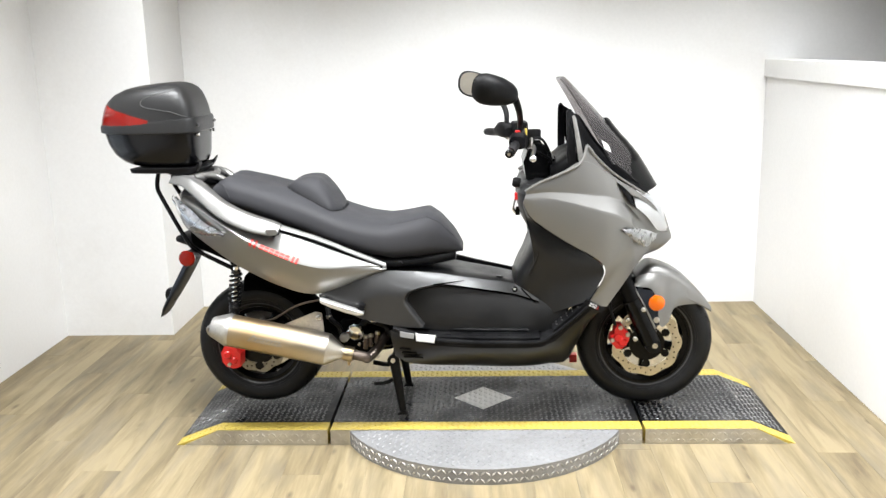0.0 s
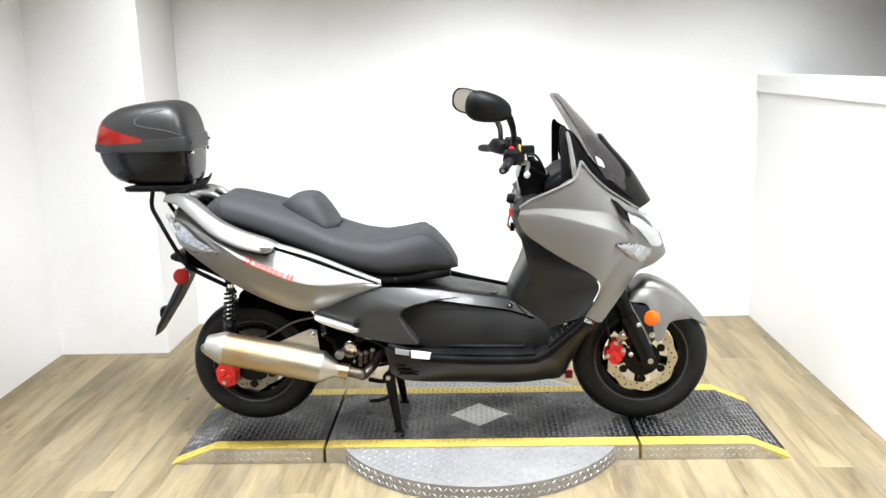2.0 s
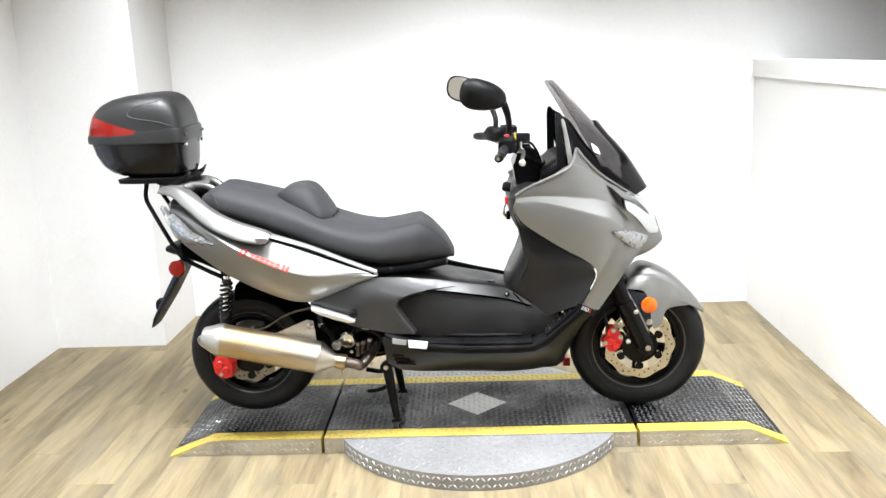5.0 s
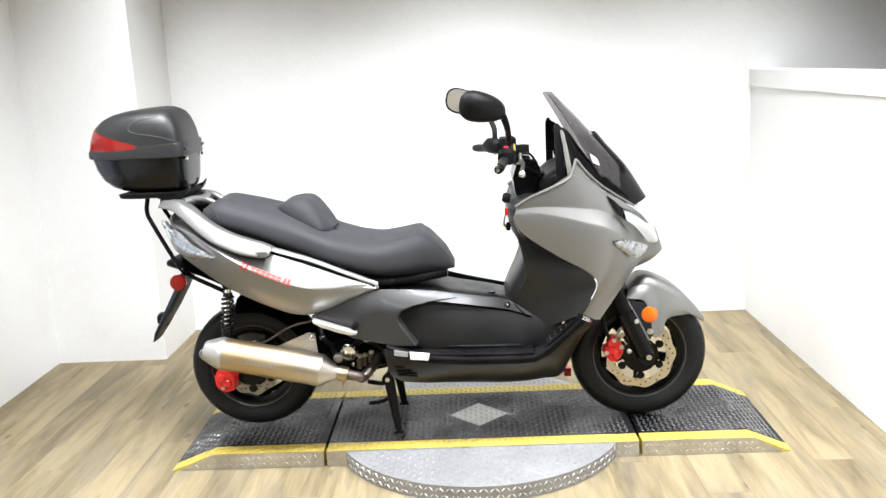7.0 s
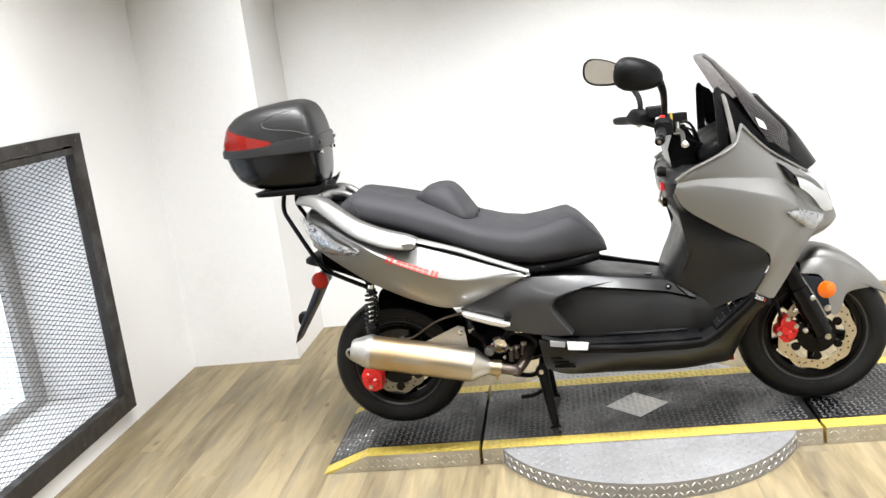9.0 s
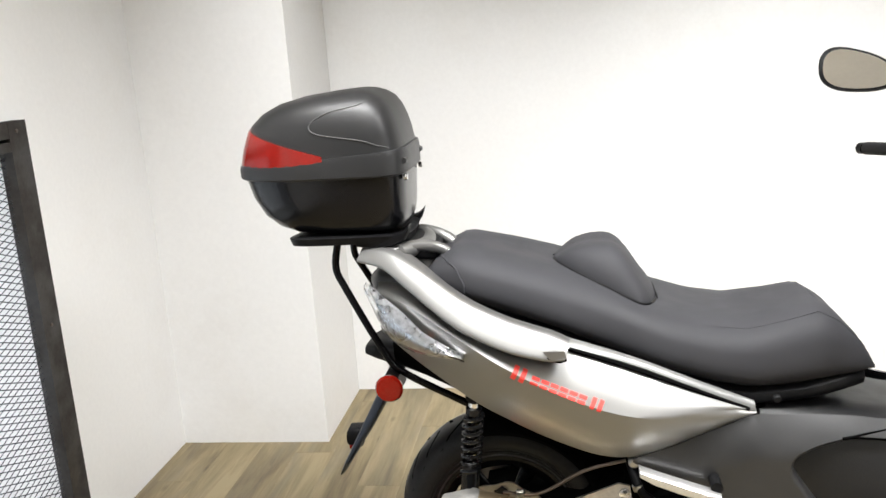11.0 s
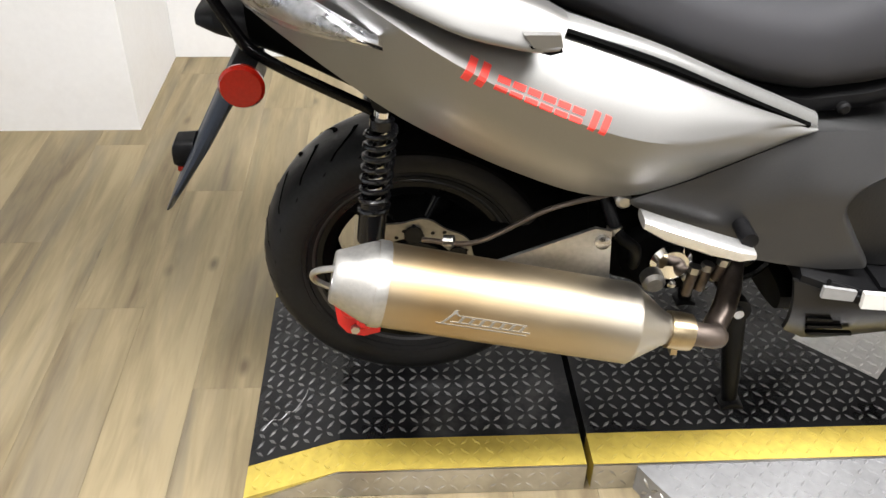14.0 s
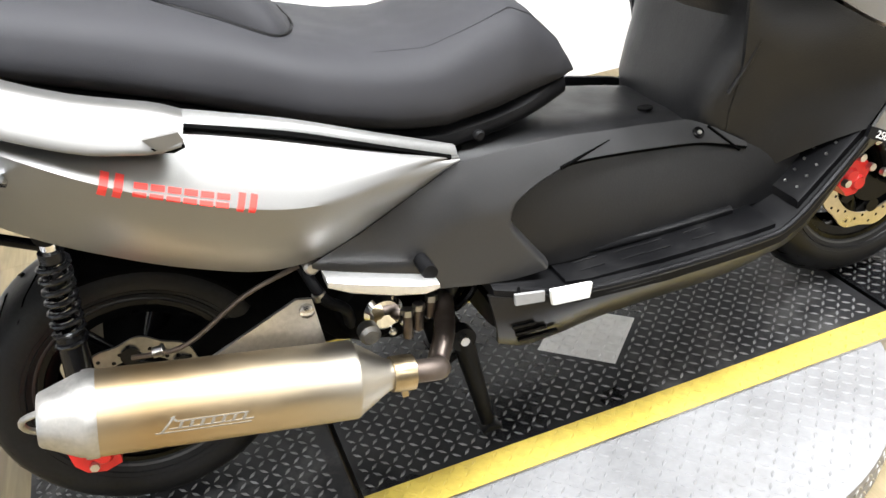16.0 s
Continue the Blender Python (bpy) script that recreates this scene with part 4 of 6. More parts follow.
part("pipe_clamp", lathe([(0.024, 0.062), (0.028, 0.062), (0.029, 0.08), (0.028, 0.098), (0.024, 0.098)], M1, ax, 24), BRASS, ex)
part("clamp_lug", box(-0.364, -0.354, -0.304, -0.292, 0.318, 0.338), BRASS, ex, bevel=0.004)
pe = M1 + ax * 0.08
part("header_pipe", tube([pe, pe + ax * 0.06, (-0.29, -0.27, 0.335), (-0.255, -0.22, 0.36), (-0.23, -0.15, 0.40)], 0.0185, 14, n=22), HEADER, ex, "heat-stained header pipe")
part("tail_tip", tube([(-0.862, -0.275, 0.474), (-0.896, -0.262, 0.458), (-0.899, -0.245, 0.428), (-0.870, -0.225, 0.394)], 0.005, 8, n=14), CAST, ex)


def on_can(u, b, r):
    return M0 + ax * u + Vector((0, -r * math.cos(b), r * math.sin(b)))


def can_bar(u0, b0, u1, b1, t):
    """A shallow etched stroke on the can, t wide along it."""
    part("etched_bar", loft([[on_can(u0 + (u1 - u0) * f - t / 2, b0 + (b1 - b0) * f, 0.0613), on_can(u0 + (u1 - u0) * f + t / 2, b0 + (b1 - b0) * f, 0.0613), on_can(u0 + (u1 - u0) * f + t / 2, b0 + (b1 - b0) * f, 0.0601), on_can(u0 + (u1 - u0) * f - t / 2, b0 + (b1 - b0) * f, 0.0601)] for f in np.linspace(0, 1, 5)]), ETCH, ex, smooth=False)


for k in range(7):
    can_bar(0.118 + 0.0145 * k, 0.04, 0.124 + 0.0145 * k, 0.20, 0.0042)
can_bar(0.094, -0.02, 0.116, 0.36, 0.004)
can_bar(0.112, 0.34, 0.118, 0.22, 0.004)
for b0, u0, u1 in ((-0.06, 0.085, 0.215), (0.215, 0.120, 0.215), (0.03, 0.105, 0.22)):
    part("etched_line", loft([[on_can(u, b0 + db, r) for db, r in ((0, 0.0612), (0.03, 0.0612), (0.03, 0.0601), (0, 0.0601))] for u in np.linspace(u0, u1, 6)]), ETCH, ex, smooth=False)
part("muffler_bracket", slab([(-0.64, 0.448), (-0.488, 0.510), (-0.464, 0.504), (-0.456, 0.405), (-0.63, 0.425)], -0.240, -0.234), CAST, bike, "alloy muffler bracket plate", bevel=0.001)
part("bracket_bolt", lathe([(0.012, 0), (0.012, 0.008), (0.006, 0.011)], (-0.476, -0.238, 0.488), (0, -1, 0), 10), STEEL, bike)
part("brake_line", tube([(-0.74, -0.20, 0.468), (-0.66, -0.22, 0.475), (-0.56, -0.22, 0.53), (-0.47, -0.21, 0.55)], 0.0042, 8, n=20), HEADER, bike, "grey brake hose")
part("hose_clip", lathe([(0.009, -0.008), (0.009, 0.008)], (-0.70, -0.21, 0.472), (1, -0.2, 0.1), 10), STEEL, bike)
rc = part("rear_caliper", slab([(-0.880, 0.330), (-0.876, 0.292), (-0.862, 0.272), (-0.835, 0.264), (-0.808, 0.272), (-0.804, 0.325), (-0.822, 0.350), (-0.866, 0.356)], -0.185, -0.12), RED, bike, "red rear brake caliper", bevel=0.007)
for x, z in ((-0.854, 0.322), (-0.831, 0.298)):
    part("piston_cover", lathe([(0.016, 0), (0.016, 0.005), (0.011, 0.010)], (x, -0.184, z), (0, -1, 0), 16), RED, rc)
part("caliper_bolt", lathe([(0.008, 0), (0.008, 0.008)], (-0.848, -0.187, 0.284), (0, -1, 0), 6), STEEL, rc)

# centre stand
st = part("centre_stand", tube([(-0.205, YM - 0.145, 0.285), (-0.205, YM + 0.145, 0.285)], 0.014, 12), BLACK_PL, bike, "black centre stand, folded down")
for s in SIDES:
    part("stand_leg", tube([(-0.205, YM + s * 0.13, 0.285), (-0.176, YM + s * 0.142, 0.078)], (0.021, 0.014), 12), BLACK_PL, st)
    part("stand_lug", lathe([(0.024, -0.012), (0.024, 0.012)], (-0.207, YM + s * 0.135, 0.288), (0, 1, 0), 18), BLACK_PL, st)
    part("stand_foot", loft([section(x, YM + s * 0.145, GZ, GZ + h, 0.018, 0.7, 12) for x, h in ((-0.195, 0.008), (-0.182, 0.020), (-0.168, 0.020), (-0.155, 0.010))]), BLACK_PL, st)
part("stand_lever", tube([(-0.20, YM + 0.13, 0.20), (-0.26, YM + 0.17, 0.15), (-0.33, YM + 0.18, 0.155)], 0.010, 8, n=8), BLACK_PL, st)
part("stand_pivot", lathe([(0.009, 0), (0.009, 0.012)], (-0.208, YM - 0.145, 0.29), (0, -1, 0), 10), STEEL, st)
part("stand_lever", tube([(-0.19, YM - 0.06, 0.20), (-0.25, YM - 0.05, 0.165), (-0.30, YM - 0.05, 0.16)], 0.008, 8, n=8), BLACK_PL, st)

# seat
seat_top = [(-0.915, 0.93), (-0.905, 0.958), (-0.875, 0.995), (-0.825, 1.026), (-0.80, 1.026), (-0.70, 1.002), (-0.615, 0.977), (-0.50, 0.938), (-0.387, 0.883), (-0.30, 0.857), (-0.214, 0.846), (-0.13, 0.861), (-0.064, 0.877), (-0.02, 0.850), (0.03, 0.792), (0.062, 0.742), (0.068, 0.725)]
seat_low = [(-0.915, 0.925), (-0.85, 0.915), (-0.75, 0.885), (-0.60, 0.832), (-0.435, 0.760), (-0.285, 0.705), (-0.205, 0.690), (-0.10, 0.690), (0.0, 0.702), (0.068, 0.712)]
seat_w = [(-0.915, 0.07), (-0.88, 0.125), (-0.80, 0.165), (-0.6, 0.195), (-0.4, 0.20), (-0.2, 0.185), (-0.06, 0.15), (0.03, 0.11), (0.068, 0.07)]


def seat_ring(x, seg=32):
    t, b, w = at_x(seat_top, x), at_x(seat_low, x), at_x(seat_w, x)
    out = []
    for a in np.linspace(0, 2 * math.pi, seg, endpoint=False):
        cy, sz = sup(math.cos(a), 0.62), sup(math.sin(a), 0.75)
        zz = b + (t - b) * (0.42 + 0.58 * sz) if sz >= 0 else b + (t - b) * 0.42 * (1 + sz)
        flare = 1 + 0.06 * max(0, -sz)
        out.append((x, YM + w * flare * cy, zz))
    return out


xs = np.concatenate([np.linspace(-0.915, -0.84, 8), np.linspace(-0.82, -0.06, 34), np.linspace(-0.04, 0.068, 9)])
seat = part("seat", loft([seat_ring(x) for x in xs]), SEAT, bike, "dark grey vinyl two-up seat")
def seat_z(x, d):
    """The seat's upper skin at x, d off its middle."""
    t, b, w = at_x(seat_top, x), at_x(seat_low, x), at_x(seat_w, x)
    c = min(1.0, d / w) ** (1 / 0.62)
    return b + (t - b) * (0.42 + 0.58 * (1 - c * c) ** 0.375)


hump = [(-0.612, 0.003), (-0.595, 0.019), (-0.56, 0.047), (-0.53, 0.063), (-0.50, 0.073), (-0.48, 0.078), (-0.462, 0.073), (-0.442, 0.056), (-0.418, 0.028), (-0.391, 0.006)]
grid, edge = [], []
for x in np.linspace(-0.612, -0.391, 30):
    f = (x + 0.612) / 0.221
    W = 0.012 + 0.130 * (1 - (1 - min(1, f * 1.05)) ** 2.1) ** 0.6
    W *= math.sqrt(1 - max(0.0, (f - 0.80) / 0.22) ** 2)
    h = at_x(hump, x)
    vs = np.sin(np.linspace(-1, 1, 27) * math.pi / 2)
    grid.append([(x, YM + W * v, seat_z(x, abs(W * v)) - 0.003 + (h + 0.007 * min(1, 6 * f)) * (1 - abs(v) ** 5) ** 0.6) for v in vs])
    edge.append([(x, YM + sg * (W + 0.001), seat_z(x, W)) for sg in (-1, 1)])
pad = part("backrest_pad", loft([r + [(p[0], p[1], p[2] - 0.03) for p in r[::-1]] for r in grid]), SEAT, seat, "raised rider backrest pad")
for i in (0, 1):
    part("seam", tube([e[i] for e in edge], 0.0028, 6), BLACK_PL, seat)
part("seam", tube([(x + 0.0015, y, z - 0.001) for x, y, z in grid[-1]], 0.0026, 6), BLACK_PL, seat)
part("seam", tube([(-0.05, YM + 0.14 * v, seat_z(-0.05 + 0.05 * abs(v) ** 2, 0.13 * abs(v))) for v in np.linspace(-1, 1, 21)], 0.0018, 6), SEAT, seat)
for xa, xb in ((-0.862, -0.80),):
    pts = []
    for a in np.linspace(-0.25, math.pi + 0.25, 30):
        x = xa + (xb - xa) * (1 - max(0, math.sin(a)))
        r = seat_ring(x, 64)
        k = int(round((a % (2 * math.pi)) / (2 * math.pi) * 64)) % 64
        pts.append(r[k])
    part("seam", tube(pts, 0.0022, 6, n=60), SEAT, seat)
for k in (9, 23):
    part("seam", tube([seat_ring(float(x), 64)[k] for x in np.linspace(-0.30, 0.045, 26)], (0.0002, 0.0014), 6), SEAT, seat)
part("seat_base", loft([section(x, YM, at_x(seat_low, x) - 0.03, at_x(seat_low, x) + 0.02, at_x(seat_w, x) * 0.94) for x in np.linspace(-0.88, 0.04, 20)]), BLACK_PL, bike)

# tail and side panels
PANEL_XS = (-1.0, -0.92, -0.80, -0.71, -0.62, -0.52, -0.43, -0.325, -0.26, -0.21)
PANEL_TOP = list(zip(PANEL_XS, (0.955, 0.945, 0.885, 0.860, 0.840, 0.809, 0.777, 0.733, 0.706, 0.684), (0.09, 0.13, 0.20, 0.235, 0.252, 0.254, 0.248, 0.238, 0.230, 0.222)))
PANEL_CREASE = list(zip(PANEL_XS, (0.930, 0.915, 0.862, 0.812, 0.767, 0.726, 0.704, 0.698, 0.692, 0.681), (0.125, 0.192, 0.273, 0.302, 0.314, 0.318, 0.309, 0.273, 0.245, 0.226)))
PANEL_LOW = list(zip(PANEL_XS, (0.838, 0.788, 0.713, 0.668, 0.628, 0.597, 0.598, 0.634, 0.658, 0.677), (0.11, 0.165, 0.212, 0.234, 0.246, 0.256, 0.255, 0.244, 0.234, 0.224)))
panels = both("side_panel", lambda s: creased((PANEL_TOP, PANEL_CREASE, PANEL_LOW), (0.006, 0.009), s, YM, nv=13), SILVER, "silver painted rear side panel")
both("seat_trim", lambda s: shell([(-0.64, 0.868), (-0.464, 0.810), (-0.343, 0.757), (-0.212, 0.698)], [(-0.64, 0.857), (-0.464, 0.798), (-0.343, 0.745), (-0.212, 0.684)], (0.235, 0.242, 0.236, 0.222), (0.256, 0.254, 0.246, 0.230), s, YM, 0.002, nu=18, nv=4), TRIM_GREY, "grey trim strip under the seat")
for s in SIDES:
    # dark bar in place of the shaded gap under the trim
    part("trim_gap_shade", tube([(-0.60, YM + s * 0.257, 0.840), (-0.464, YM + s * 0.256, 0.792), (-0.343, YM + s * 0.247, 0.740), (-0.225, YM + s * 0.231, 0.686)], 0.005, 6, n=20), INNER, bike)
part("tail_cowl", loft([section(x, YM, z0, z1, w, 0.7) for x, z0, z1, w in ((-1.03, 0.93, 0.96, 0.05), (-1.0, 0.87, 0.985, 0.10), (-0.93, 0.85, 0.99, 0.13), (-0.85, 0.82, 0.93, 0.15), (-0.75, 0.78, 0.88, 0.16))]), GRAPHITE, bike, "grey tail cowl")
for s in SIDES:
    rings = []
    for (x, z), w, h in zip(curve([(-1.035, 1.018), (-0.97, 1.010), (-0.905, 0.974), (-0.814, 0.918), (-0.716, 0.878), (-0.633, 0.857), (-0.60, 0.850), (-0.585, 0.848)], 24), np.interp(np.linspace(0, 1, 24), [0, 0.12, 0.3, 0.55, 0.8, 1], [0.10, 0.13, 0.18, 0.245, 0.285, 0.30]), np.interp(np.linspace(0, 1, 24), [0, 0.3, 0.8, 0.94, 1], [0.018, 0.025, 0.026, 0.023, 0.016])):
        wid = float(np.interp(x, [-1.0, -0.93, -0.85, -0.75], [0.050, 0.040, 0.027, 0.021]))
        rings.append([(x + 0.4 * h * sup(math.sin(a), 0.5), YM + s * (w - wid + 0.018 + wid * sup(math.cos(a), 0.5) - 0.65 * h * sup(math.sin(a), 0.5)), z + h * sup(math.sin(a), 0.5)) for a in np.linspace(0, 2 * math.pi, 28, endpoint=False)])
    gr = part("grab_rail", loft(rings), SILVER, bike, "silver passenger grab rail")
    part("rail_foot", slab([(-0.632, 0.853), (-0.590, 0.853), (-0.586, 0.838), (-0.598, 0.834), (-0.620, 0.838)], YM + s * 0.305 - 0.018, YM + s * 0.305 + 0.010), SILVER, gr, bevel=0.004)
    # dark piece drawn for the shade under the rail's foot
    part("foot_gap_shade", slab([(-0.625, 0.840), (-0.60, 0.836), (-0.588, 0.839), (-0.586, 0.832), (-0.60, 0.828), (-0.620, 0.834)], YM + s * 0.302 - 0.02, YM + s * 0.302 + 0.008), INNER, gr, bevel=0.002)
    lens = lambda dw, th, k: shell([(-1.02 + k, 0.958 - k), (-0.97, 0.930 - k), (-0.925, 0.905 - k), (-0.88, 0.872 - k), (-0.836, 0.852 - k), (-0.79 - k, 0.830)], [(-1.02 + k, 0.935), (-0.998 + k, 0.888 + k), (-0.968, 0.845 + k), (-0.94, 0.828 + k), (-0.885, 0.814 + k), (-0.79 - k, 0.826)], (0.140 - dw, 0.180 - dw, 0.217 - dw, 0.248 - dw, 0.272 - dw, 0.286 - dw), (0.140 - dw, 0.164 - dw, 0.192 - dw, 0.216 - dw, 0.250 - dw, 0.286 - dw), s, YM, 0.020, 2.0, thick=th, nu=16, nv=8)
    part("tail_lens", lens(0.0, 0.008, 0.0), CLEAR, bike, "clear rear lamp lens")
    tr = part("tail_reflector", lens(0.012, 0.006, 0.006), REFLECTOR, bike)
    part("amber_bulb", lathe([(0.006, 0), (0.006, 0.006), (0.003, 0.01)], (-0.885, YM + s * 0.226, 0.848), (0, s, 0), 12), ORANGE_LENS, tr)

# rear carrier and plate holder
for s in SIDES:
    part("carrier_tube", tube([(-1.09, YM + s * 0.085, 1.045), (-1.10, YM + s * 0.085, 0.985), (-1.08, YM + s * 0.09, 0.935), (-1.0, YM + s * 0.105, 0.785), (-0.955, YM + s * 0.11, 0.735), (-0.80, YM + s * 0.12, 0.655)], 0.0085, 10, n=34), BLACK_GLOSS, bike, "black bent carrier tube")
part("carrier_plate", loft([plan(z, x0, x1, YM, w, 0.4, tilt=0.0) for z, x0, x1, w in ((1.038, -1.17, -0.94, 0.09), (1.042, -1.20, -0.93, 0.12), (1.058, -1.205, -0.925, 0.125), (1.062, -1.19, -0.935, 0.115))]), BLACK_PL, bike, "black top case carrier plate")
for s in SIDES:
    part("carrier_arm", loft([[(x, YM + s * 0.10 + 0.018 * sup(math.cos(a), 0.6), z + h * sup(math.sin(a), 0.6)) for a in np.linspace(0, 2 * math.pi, 12, endpoint=False)] for x, z, h in ((-1.04, 1.045, 0.010), (-0.99, 1.04, 0.013), (-0.955, 1.048, 0.014), (-0.934, 1.056, 0.012), (-0.924, 1.068, 0.008), (-0.919, 1.078, 0.004))]), BLACK_PL, bike)
part("carrier_mount", loft([section(x, YM, z0, z1, w) for x, z0, z1, w in ((-1.0, 1.0, 1.04, 0.07), (-0.95, 0.99, 1.045, 0.09), (-0.90, 0.99, 1.035, 0.085), (-0.87, 0.985, 1.02, 0.06))]), BLACK_PL, bike)
part("grab_bridge", tube([(-0.945, YM - 0.11, 1.02), (-0.91, YM - 0.06, 1.022), (-0.90, YM, 1.022), (-0.91, YM + 0.06, 1.022), (-0.945, YM + 0.11, 1.02)], 0.018, 12, n=18), SILVER, bike)
for s in SIDES:
    part("grab_strut", tube([(-0.965, YM + s * 0.11, 1.018), (-0.92, YM + s * 0.085, 1.028), (-0.87, YM + s * 0.06, 1.02), (-0.84, YM + s * 0.05, 1.0)], 0.014, 10, n=12), SILVER, bike)
part("tail_fender", loft([section(x, YM, z0, z1, w) for x, z0, z1, w in ((-1.06, 0.76, 0.785, 0.05), (-1.03, 0.752, 0.797, 0.075), (-0.97, 0.732, 0.79, 0.08), (-0.90, 0.705, 0.77, 0.09), (-0.82, 0.68, 0.74, 0.10))]), BLACK_PL, bike, "black tail underside")
ph = part("plate_holder", loft([[(x + d * sup(math.sin(a), 0.6), YM + w * sup(math.cos(a), 0.5), z + 0.45 * d * sup(math.sin(a), 0.6)) for a in np.linspace(0, 2 * math.pi, 18, endpoint=False)] for x, z, w, d in ((-0.985, 0.745, 0.05, 0.022), (-1.005, 0.70, 0.07, 0.024), (-1.04, 0.635, 0.085, 0.022), (-1.08, 0.565, 0.09, 0.018), (-1.12, 0.50, 0.085, 0.012), (-1.148, 0.452, 0.05, 0.007))]), PLATE_PL, bike, "dark blue-grey number plate holder")
part("reflector_box", loft([section(x, YM, z0, z1, 0.026) for x, z0, z1 in ((-1.134, 0.518, 0.556), (-1.13, 0.514, 0.562), (-1.10, 0.512, 0.564))]), BLACK_PL, ph)
part("rear_reflector", loft([section(x, YM, 0.506, 0.520, 0.022) for x in (-1.130, -1.11)]), RED_LENS, ph)
for s in SIDES:
    part("round_reflector", lathe([(0.030, -0.01), (0.032, 0.0), (0.028, 0.007), (0.0, 0.009)], (-0.985, YM + s * 0.152, 0.712), (0, s, 0), 28), RED_LENS, bike, "round red side reflector")
    part("reflector_stem", box(-1.0, -0.965, YM + min(s * 0.06, s * 0.146), YM + max(s * 0.06, s * 0.146), 0.70, 0.735), BLACK_PL, bike, bevel=0.004)

# middle: tunnel, floorboards, belly
COVER_TOP = [(-0.46, 0.592), (-0.38, 0.618), (-0.30, 0.648), (-0.21, 0.672), (-0.10, 0.660), (0.0, 0.646), (0.06, 0.633), (0.15, 0.616), (0.26, 0.596), (0.30, 0.577), (0.356, 0.540)]
COVER_FOOT = [(-0.46, 0.585), (-0.39, 0.54), (-0.312, 0.498), (-0.22, 0.474), (-0.15, 0.458), (-0.085, 0.452)]
RECESS_LOW = curve([(-0.150, 0.565), (-0.146, 0.545), (-0.118, 0.50), (-0.085, 0.452)], 12)
RECESS_UP = curve([(-0.150, 0.565), (-0.140, 0.588), (-0.10, 0.604), (-0.04, 0.612), (0.0, 0.611), (0.15, 0.583), (0.265, 0.560), (0.356, 0.533)], 40)
COVER_EDGE = [(-0.46, 0.262), (-0.38, 0.258), (-0.30, 0.248), (-0.21, 0.226), (-0.10, 0.200), (0.02, 0.174), (0.15, 0.146), (0.26, 0.130), (0.356, 0.17)]
COVER_FLAT = [(-0.46, 0.266), (-0.30, 0.264), (-0.20, 0.258), (-0.12, 0.250), (-0.05, 0.240), (0.02, 0.226), (0.15, 0.204), (0.265, 0.188), (0.356, 0.19)]


def cover_depth(x, z):
    """How far the cover stands off the middle: a sloping shoulder under its top edge, then an upright face."""
    e, f = at_x(COVER_EDGE, x), at_x(COVER_FLAT, x)
    return f - (f - e) * max(0.0, 1 - (at_x(COVER_TOP, x) - z) / 0.085) ** 1.5


def side_cover(s):
    bm = bmesh.new()

    def strip(columns, n):
        rows = [[bm.verts.new((x, YM + s * cover_depth(x, z0 + (z1 - z0) * k / n), z0 + (z1 - z0) * k / n)) for k in range(n + 1)] for x, z0, z1 in columns]
        for a, b in zip(rows, rows[1:]):
            for k in range(n):
                bm.faces.new((a[k], b[k], b[k + 1], a[k + 1]))

    f = (0.671 - 0.565) / (0.671 - 0.458)
    back = np.linspace(-0.46, -0.15, 24)
    mid = [at_x(COVER_TOP, x) * (1 - f) + at_x(COVER_FOOT, x) * f for x in back]
    mid[-1] = 0.565
    strip([(x, at_x(COVER_TOP, x), m) for x, m in zip(back, mid)], 8)
    strip([(x, m, at_x(COVER_FOOT, x)) for x, m in zip(back, mid)], 8)
    strip([(p[0], at_x(COVER_TOP, p[0]), p[1]) for p in RECESS_UP], 8)
    strip([(p[0], p[1], at_x(COVER_FOOT, p[0])) for p in RECESS_LOW], 8)
    # the rim of the recess rolls inward
    rim = RECESS_LOW[::-1] + RECESS_UP[1:]
    rings = []
    for i, p in enumerate(rim):
        d = rim[min(i + 1, len(rim) - 1)] - rim[max(i - 1, 0)]
        nrm = np.array((d[1], -d[0])) / np.linalg.norm(d)
        depth = 0.034 * (1 - max(0, (p[0] - 0.05) / 0.31) * 0.8)
        w = cover_depth(p[0], p[1])
        rings.append([(p[0] + nrm[0] * 0.4 * depth * math.sin(t), YM + s * (w - depth * (1 - math.cos(t))), p[1] + nrm[1] * 0.4 * depth * math.sin(t)) for t in np.linspace(0, math.pi / 2, 6)])
    loft(rings, bm, cap=False, closed=False)
    bmesh.ops.remove_doubles(bm, verts=bm.verts, dist=0.0006)
    bmesh.ops.recalc_face_normals(bm, faces=bm.faces)
    bmesh.ops.solidify(bm, geom=bm.faces, thickness=0.003)
    return bm


both("side_cover", side_cover, GRAPHITE, "dark grey metallic side cover with a foot recess")
for s in SIDES:
    # dark sliver laid on the cover as the shade of its crease
    part("cover_crease_shade", tube([(-0.038, YM + s * 0.2175, 0.612), (0.0, YM + s * 0.205, 0.614), (0.075, YM + s * 0.175, 0.617)], (0.0035, 0.001), 6, n=10), INNER, bike)
    part("seat_latch", lathe([(0.009, 0), (0.009, 0.008), (0.006, 0.011)], (-0.162, YM + s * 0.19, 0.692), (0, s, 0), 14), BLACK_PL, bike)
for s in SIDES:
    part("trim_screw", lathe([(0.011, -0.004), (0.011, 0.001), (0.009, 0.002)], (0.266, YM + s * 0.152, 0.575), (0, s, 0.6), 16), BLACK_GLOSS, bike)
    part("trim_screw", lathe([(0.004, 0), (0.004, 0.003)], (0.266, YM + s * 0.1545, 0.5765), (0, s, 0.6), 12), STEEL, bike)
